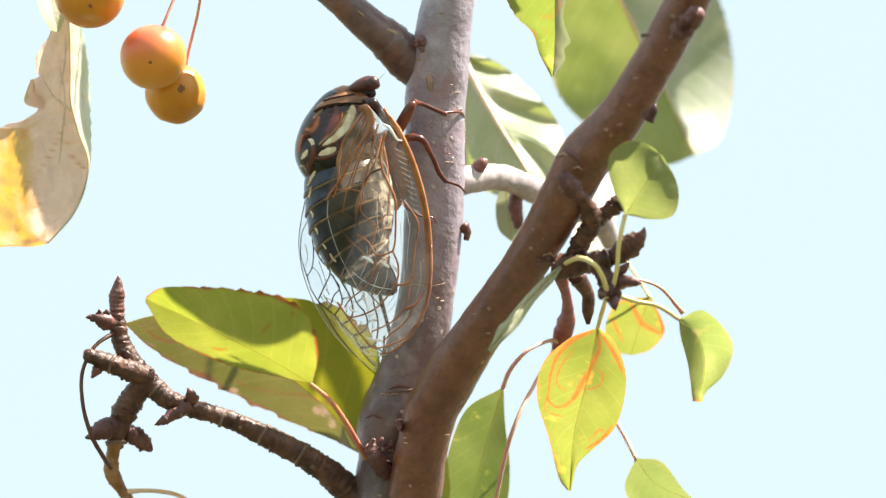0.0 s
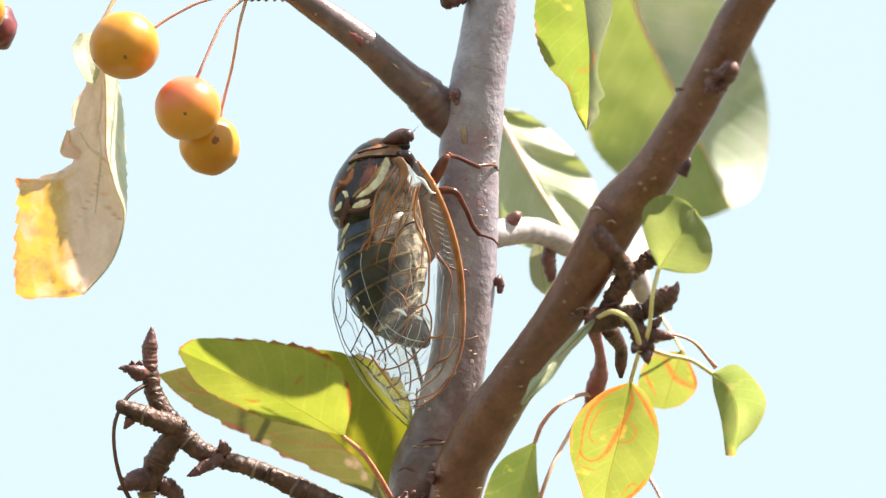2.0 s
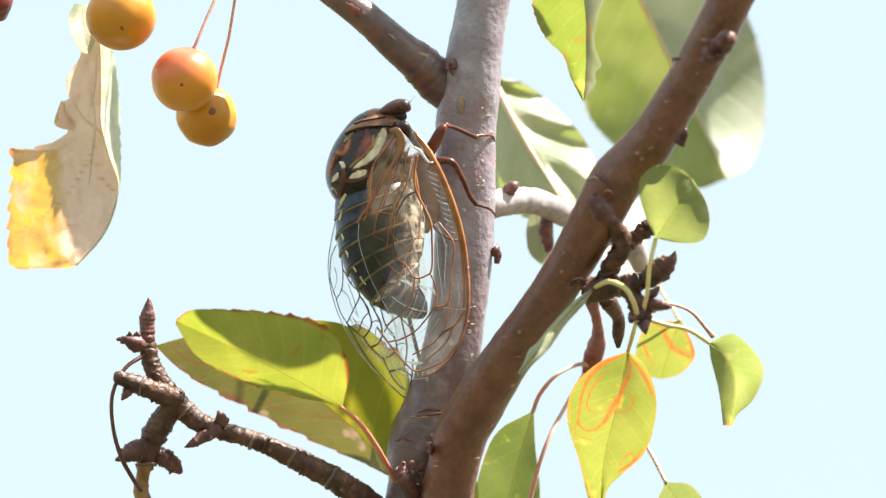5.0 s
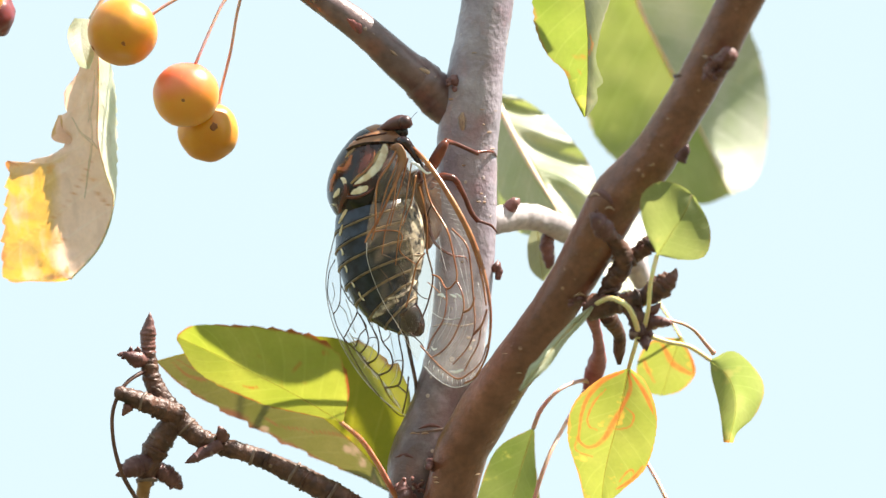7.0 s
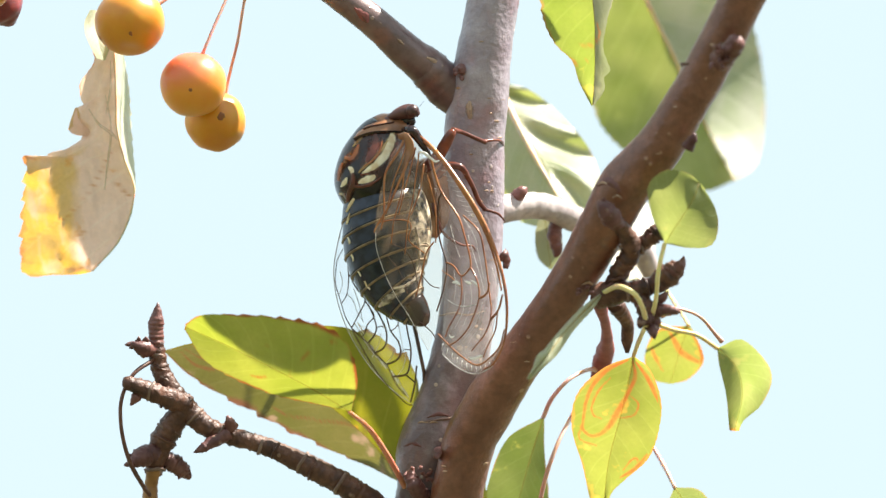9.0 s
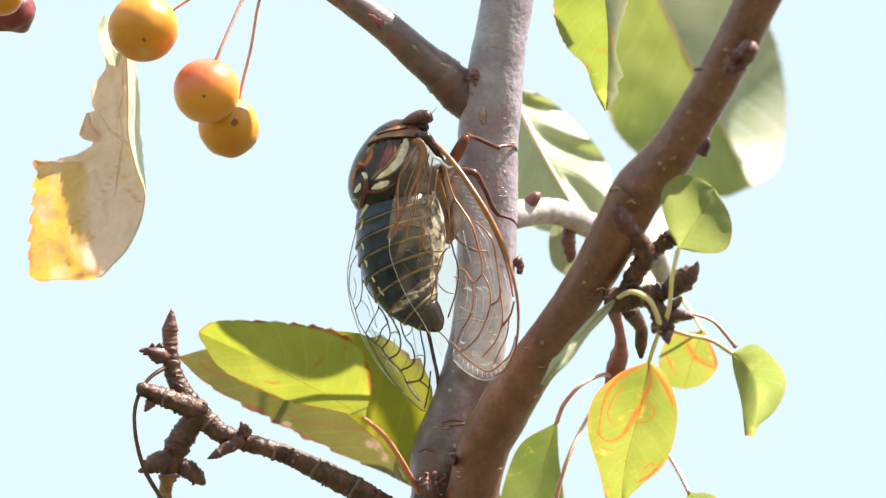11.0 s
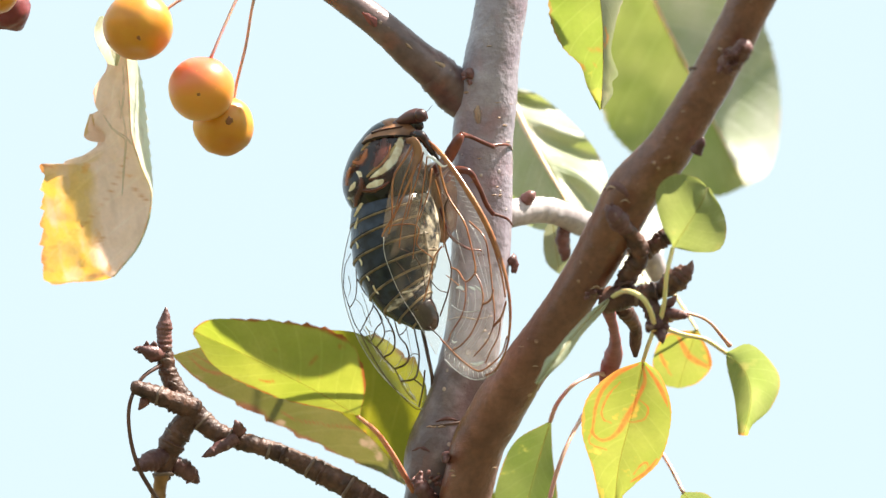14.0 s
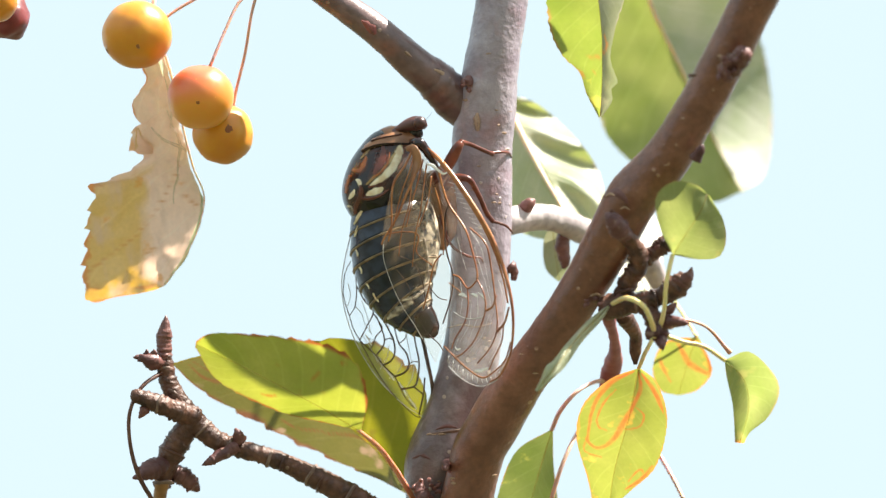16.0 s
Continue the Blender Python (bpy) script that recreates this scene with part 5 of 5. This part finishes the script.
def vein(ob, place, knots, r0, r1, material, lift=-0.10):
    """A vein through (s, w) knots on a wing, tapering from r0 to r1."""
    n = len(knots) - 1
    rows = []
    for k, (s, w) in enumerate(knots):
        q = place(s, w)
        rows.append((q[0], q[1], q[2] + lift, r0 + (r1 - r0) * k / n))
    part("vein", tube(rows, 5, 6), material, ob)


def laid(ob, sheet, knots, r0, r1, material, lift=-0.10):
    """A vein through plan places laid on the wing's skin."""
    n, rows, d = len(knots) - 1, [], None
    for k, (u, v) in enumerate(knots):
        start = at(u, v, -60)
        near = sheet.ray_cast(start, at(u, v, 30) - start)[0]
        if near is None:
            near = sheet.find_nearest(at(u, v, -14))[0]
            for _ in range(12):
                near = sheet.find_nearest(at(u, v, near.y * 1e3))[0]
        rows.append((u, v, near.y * 1e3 + lift, r0 + (r1 - r0) * k / n))
    part("vein", tube(rows, 4, 6), material, ob)


ROOT = at(732, 268, -15)
fore, P, S = wing("forewing", [(728, 258, -15), (758, 290, -18), (795, 345, -21), (832, 412, -23), (856, 480, -24.5), (868, 550, -26), (864, 615, -26), (845, 664, -24.5), (804, 687, -23)],
                  [(728, 270, -15), (744, 310, -14), (754, 380, -13), (762, 450, -13), (760, 520, -14.5), (755, 590, -17), (750, 648, -19), (774, 672, -21), (802, 687, -23)],
                  MEMBRANE, ROOT, "clear forewing with orange-brown veins held out", bulge=-1.0)
vein(fore, P, [(0.01, 0.0), (0.05, 0.0), (0.09, 0.0)], 2.5, 4.6, VEIN)
vein(fore, P, [(0.085 + k / 14, 0.0) for k in range(7)], 4.6, 3.8, VEIN)
vein(fore, P, [(k / 12, 0.0) for k in range(6, 12)] + [(0.96, 0.0)], 3.8, 1.6, VEIN_RED)
vein(fore, P, [(0.03 + k / 13, 0.06) for k in range(9)], 4, 1.6, VEIN)
for knots, r0, r1, mat in (
        ([(748, 300), (754, 330), (764, 362), (790, 405), (800, 440), (808, 480), (808, 497)], 2.8, 2.2, VEIN),
        ([(764, 362), (757, 380), (754, 420), (757, 450), (766, 490), (759, 530), (744, 572)], 2.4, 1.8, VEIN_DARK),
        ([(765, 486), (778, 493), (788, 510), (796, 510), (808, 497)], 2.2, 2.0, VEIN),
        ([(808, 497), (818, 520), (820, 552), (802, 598), (782, 622), (764, 633)], 2.2, 1.8, VEIN_RED),
        ([(790, 512), (790, 540), (783, 570), (764, 600), (757, 618)], 2.0, 1.6, VEIN_RED),
        ([(800, 405), (826, 435), (834, 480), (838, 530), (840, 580), (828, 615), (802, 645)], 2.2, 1.7, VEIN_RED),
        ([(840, 526), (834, 545), (821, 553)], 2.4, 2.8, VEIN_RED),
        ([(862, 548), (853, 575), (838, 592)], 2.4, 3.4, VEIN_RED),
        ([(852, 575), (846, 610), (830, 640), (822, 658)], 2.0, 1.5, VEIN_RED),
        ([(744, 612), (762, 632), (785, 655), (810, 671), (832, 660), (852, 640), (862, 610)], 2.2, 1.8, VEIN_RED),
        ([(757, 500), (775, 515), (788, 530)], 1.2, 1.0, VEIN)):
    laid(fore, S, knots, r0 * 0.78, r1 * 0.78, mat)
laid(fore, S, [(765, 553), (778, 562), (796, 566), (816, 563)], 0.8, 0.8, VEIN_PALE)
laid(fore, S, [(750, 648), (774, 672), (803, 686), (830, 679), (848, 660)], 0.9, 0.9, VEIN_PALE)
for k in range(11):  # pleats between the leading veins
    f = k / 10
    u, v = 764 + 50 * f, 322 + 92 * f
    laid(fore, S, [(u, v), (u + 9 - 3 * f, v + 3), (u + 19 - 8 * f, v + 3)], 0.45, 0.3, VEIN_PALE, -0.05)
for k in range(12):  # pleats of the wing's outer margin
    f = k / 11
    u, v = 752 + 88 * f, 626 + 42 * math.sin(2.3 * f)
    laid(fore, S, [(u, v + 4), (u - 3 + 7 * f, v + 14)], 0.7, 0.5, VEIN_PALE, -0.05)
# glints of sun on the forewing, painted as white markings
for rows in ([(774, 522, 1), (781, 521, 5), (788, 527, 2)], [(796, 520, 1), (803, 523, 4), (808, 526, 1)], [(808, 519, 1), (815, 524, 3), (820, 532, 1)], [(795, 654, 1), (806, 655, 4), (820, 651, 2)], [(764, 612, 1), (768, 617, 3), (774, 615, 1)]):
    marking(rows, S, GLINT, fore, "wing_glint", 0.00008)
for knots in ([(806, 440), (816, 480), (826, 520), (830, 545)], [(818, 440), (826, 490), (830, 520)], [(776, 420), (782, 450), (790, 480)], [(846, 500), (852, 530), (852, 560)], [(806, 520), (806, 560), (790, 600)],
              [(796, 540), (790, 575), (774, 604)], [(830, 570), (818, 602), (796, 632)], [(846, 590), (838, 620), (822, 646)], [(826, 560), (812, 596), (788, 626)], [(778, 500), (780, 530), (774, 560)], [(770, 600), (764, 616), (760, 626)], [(800, 410), (812, 430), (822, 456)]):
    laid(fore, S, knots, 0.5, 0.3, VEIN_PALE, -0.04)  # fine pleats of the film
# bright glint on the wing-root fold, shaped in white
part("wing_fold", tube([(727, 288, -17.0, 1.5), (737, 291, -17.8, 3), (747, 300, -18.4, 2.5), (756, 307, -18.8, 2), (763, 305, -19.2, 1)], 3, 10, 0.1, 600, flat=0.4), GLINT, fore, "wing-root fold with a painted white glint")

hind, P, S = wing("hindwing", [(724, 266, -15), (742, 320, -15.6), (752, 400, -15.6), (764, 470, -14.5), (770, 540, -12.5), (740, 640, -11)],
                  [(708, 262, -15), (680, 290, -15.8), (660, 350, -16.5), (647, 440, -16.5), (666, 508, -15.5), (700, 570, -13.5), (738, 640, -11)],
                  MEMBRANE_AMBER, ROOT, "folded amber-tinted hindwing over the abdomen", bulge=-0.6)
for knots, r0, r1, mat in (
        ([(704, 262), (690, 290), (670, 320), (665, 350), (664, 400), (658, 425)], 3.2, 2.0, VEIN),
        ([(716, 272), (706, 310), (690, 345), (672, 385), (650, 420), (646, 430)], 3.6, 2.0, VEIN),
        ([(722, 280), (712, 320), (700, 360), (690, 400)], 2.2, 1.4, VEIN),
        ([(736, 310), (730, 350), (718, 385), (712, 400)], 2.2, 1.4, VEIN),
        ([(742, 330), (752, 370), (756, 400), (755, 450)], 2.2, 1.6, VEIN),
        ([(708, 268), (698, 300), (684, 335), (674, 370), (668, 398)], 2.0, 1.2, VEIN),
        ([(712, 276), (702, 320), (696, 360), (682, 408), (676, 450)], 2.0, 1.2, VEIN),
        ([(728, 290), (722, 330), (716, 370), (706, 415), (700, 470)], 2.0, 1.2, VEIN),
        ([(676, 450), (700, 462), (716, 490), (722, 530)], 1.4, 1.0, VEIN_DARK),
        ([(668, 470), (690, 500), (704, 540)], 1.2, 1.0, VEIN_DARK),
        ([(655, 412), (680, 408), (705, 410), (712, 420), (708, 445), (735, 468)], 1.7, 1.4, VEIN),
        ([(752, 448), (738, 468), (728, 510), (718, 545)], 2.2, 1.8, VEIN),
        ([(728, 505), (745, 525), (760, 530)], 1.3, 1.3, VEIN_DARK),
        ([(726, 590), (745, 608), (752, 620)], 1.6, 1.4, VEIN_DARK)):
    laid(hind, S, knots, r0 * 0.75, r1 * 0.75, mat)
laid(hind, S, [(649, 430), (650, 460), (666, 508), (684, 545), (700, 570), (718, 602), (738, 640)], 0.6, 0.4, VEIN_PALE)

FAR_ROOT = at(640, 300, 0)
far, P, S = wing("forewing", [(640, 300, 0), (672, 380, 0), (700, 470, 0), (712, 560, 0), (722, 610, 0), (732, 660, -1), (738, 700, -1), (727, 738, -1)],
                 [(628, 310, 0), (600, 390, -1), (580, 470, -1), (578, 525, -1), (598, 597, 0), (640, 668, 0), (690, 718, -1), (724, 740, -1)],
                 MEMBRANE_FAR, FAR_ROOT, "clear far forewing with a fine net of dark veins", bulge=0.8)
vein(far, P, [(0.1 + 0.83 * k / 12, 0.0) for k in range(13)], 5, 3.5, VEIN_DARK)
vein(far, P, [(0.1 + 0.89 * k / 12, 1.0) for k in range(13)], 1.0, 0.8, VEIN_PALE)
for knots, r0, r1 in (
        ([(593, 460), (583, 480), (580, 503), (580, 523), (590, 557), (597, 580), (608, 600), (627, 637), (647, 670), (670, 700), (703, 733), (715, 737)], 1.0, 1.3),
        ([(600, 455), (602, 493), (603, 513), (600, 540), (590, 557)], 1.4, 1.2),
        ([(604, 505), (617, 530), (632, 550), (620, 577), (608, 600)], 1.5, 1.5),
        ([(632, 552), (642, 567), (648, 580), (637, 593), (630, 612), (623, 616)], 1.5, 1.5),
        ([(637, 557), (647, 580), (652, 600), (648, 613), (637, 627)], 1.5, 2.0),
        ([(650, 565), (660, 583), (668, 600), (670, 623), (663, 637), (648, 645)], 1.6, 2.2),
        ([(668, 572), (677, 605), (690, 623), (695, 643), (688, 657), (670, 665)], 1.6, 2.3),
        ([(652, 600), (660, 597), (668, 600)], 1.2, 1.2), ([(677, 606), (686, 600), (692, 590)], 1.3, 1.1), ([(617, 530), (622, 512), (618, 495)], 1.2, 1.0),
        ([(690, 570), (700, 568), (707, 607), (713, 640), (710, 670), (703, 683), (680, 687)], 1.5, 2.3),
        ([(723, 667), (720, 697), (712, 733)], 2.0, 2.0),
        ([(670, 664), (680, 687), (688, 702), (703, 720)], 1.4, 1.4), ([(637, 627), (650, 645), (670, 665)], 1.5, 1.5), ([(608, 600), (623, 615), (637, 627)], 1.4, 1.4),
        ([(703, 683), (712, 690), (720, 697)], 1.8, 1.8), ([(695, 643), (704, 638), (713, 640)], 1.2, 1.2)):
    laid(far, S, knots, r0 * 0.85, r1 * 0.85, VEIN_DARK)
for knots in ([(599, 539), (611, 552), (618, 572), (630, 590)], [(656, 562), (662, 590), (672, 612)], [(686, 572), (694, 610), (700, 640)], [(588, 500), (592, 520), (587, 540)], [(612, 530), (622, 560), (628, 590)],
              [(660, 610), (656, 630), (644, 652)], [(684, 640), (676, 656), (660, 668)], [(704, 645), (700, 668), (690, 684)], [(640, 548), (652, 556), (662, 575)], [(622, 596), (640, 604), (650, 618)],
              [(650, 650), (664, 660), (676, 678)], [(690, 690), (698, 706), (708, 722)], [(630, 622), (640, 636), (652, 652)], [(612, 590), (626, 612), (640, 640)]):
    laid(far, S, knots, 0.8, 0.5, VEIN_PALE)

# painted sun glints on the far wing
for rows in ([(634, 628, 1), (642, 636, 3), (646, 646, 1)], [(652, 652, 1), (660, 662, 3), (668, 674, 1)], [(676, 676, 1), (684, 690, 3), (690, 702, 1)], [(694, 706, 1), (702, 716, 2.5), (708, 726, 1)], [(616, 590, 0.8), (622, 600, 2), (628, 612, 0.8)]):
    marking(rows, S, GLINT, far, "wing_glint", 0.00008)

# ---- what moves ----
def sway(ob, rows):
    """Keys a hanging thing about its stalk's root: seconds, swing to the right, turn about its length, nod, in degrees."""
    home = PLAN @ Matrix.Translation(ORIGIN[ob.name])
    walk(ob, [(t, home @ pose(0, 0, 0, nod, -swing, turn)) for t, swing, turn, nod in rows])


def hinge(ob, rows):
    """Keys a part of the cicada about its root: seconds, swing, roll about its length, nod, and millimetres pushed outward."""
    home = Matrix.Translation(ORIGIN[ob.name] - ORIGIN[cicada.name])
    walk(ob, [(t, home @ pose(0, -0.001 * sum(push), 0, nod, -swing, roll)) for t, swing, roll, nod, *push in rows])


def motions():
    # wings folded over the back until the gap, then spread
    hinge(fore, [(0, -15.5, 38, 9, 3), (4.2, -15.5, 38, 9, 3), (4.8, -14, 34, 8, 2.8), (5.4, -9.5, 22, 5, 2), (6.0, -3.6, 6, 2), (6.3, -3, 2, 1), (6.5, -2.4, 1, 0.5), (7, 0, 0, 0), (7.5, 1.3, 0, 0), (8, 1.5, 0, 0), (8.5, 2.5, 0, 0),
                 (9, 2.8, 0, 0), (9.5, 2.1, 0, 0), (9.7, 2.1, 0, 0), (11.8, 1.9, 0, 0), (12.5, 1.8, 0, 0), (13.5, 1.5, 0, 0), (14.5, 1, 0, 0), (16, 2.2, 0, 0)])
    hinge(hind, [(0, -4, -8, 0), (4.2, -4, -8, 0), (4.8, -4, -8, 0), (6.0, -1, -1, 0), (7, 0, 0, 0), (9, 0.8, 0, 0), (16, 0.6, 0, 0)])
    hinge(far, [(0, 1.8, 6, 0), (4.2, 1.8, 6, 0), (4.8, 1.6, 5, 0), (6.0, 0.2, 0, 0), (7, 0, 0, 0), (16, 0, 0, 0)])
    hinge(abdomen, [(0, 2.0, 0, 0), (4.2, 2.0, 0, 0), (4.8, 1.9, 0, 0), (6.0, 0.8, 0, 0), (6.5, 0.4, 0, 0), (7, 0, 0, 0), (8, -1, 0, 0), (9, -1.2, 0, 0), (16, -0.8, 0, 0)])
    # leaves stirred by a light wind
    sway(dry_leaf, [(0, 1.4, 0, 0), (1, 1.5, 0, 0), (2, 1.8, 0, 0), (3, 1.5, 0, 0), (4, 1.5, 0, 0), (4.2, 1.3, 0, 0), (6.3, 1.1, 0, 0), (6.5, 2.2, 0, 0), (7, 0, 0, 0), (7.5, 1.9, 0, 0), (8, 0, 0, 0),
                    (8.5, -2.7, 0, 0), (9, 2.2, 4, 0), (9.5, 7.4, 12, 0), (9.7, 8, 13, 0), (11.8, -1.4, 0, 0), (12, 2.2, 0, 0), (12.5, 6.9, 0, 0), (13, 6.4, 0, 0), (13.5, 4.6, 0, 0), (14, 4.2, 2, 0), (14.5, 2.5, 0, 0),
                    (15, 5.6, 0, 0), (15.5, 9.0, 9, 0), (16, 12.6, 34, 0)])
    sway(front_leaf, [(0, 0, 0, 0), (9.7, 0, 0, 0), (13.5, 0, 0, 0), (15.5, 0, 0, 0), (16, -1, 0, 3)])
    sway(big_leaf, [(0, -0.6, 0, 0), (1.5, -0.3, 0, 0), (4.2, -0.4, 0, 0), (6.3, -0.6, 0, 0), (7, 0, 0, 0), (8, 0.4, 1, 0), (8.5, 1.2, 3, 0), (9, 0.9, 3, 0), (9.7, 0.6, 2, 0), (12, 0.4, 1, 0), (14, 0.3, 1, 0), (16, 0.8, 3, 0)])
    sway(mid_leaf, [(0, 0.5, 0, 0), (4.2, 0.5, 0, 0), (7, 0, 0, 0), (8, -1.6, 0.5, 0), (9, -1.2, 0.5, 0), (9.7, -1.5, 0.5, 0), (12, -1.5, 0.5, 0), (14.5, -1.2, 0.5, 0), (15.5, -1.6, 0.5, 0), (16, -2, 1, 0)])
    sway(hang_leaf, [(0, 0, 0, 0), (3.5, 0.2, 0, 0), (7, 0, 0, 0), (9.7, -0.2, 2, 0), (12, 0, 0, 0), (16, -0.8, 3, 0)])
    sway(mined_leaf, [(0, 0, 0, 0), (3.5, 0.3, 0, 0), (7, 0, 0, 0), (9.7, 0.3, 2, 0), (12, 0, 0, 0), (16, 0.5, 3, 0)])
    sway(low_leaf, [(0, 0, 0, 0), (4, 0.2, 0, 0), (7, 0, 0, 0), (8.5, 0.8, 3, 0), (12, 0.6, 0, 0), (14, 0.4, 0, 0), (16, 1.2, 3, 0)])


motions()
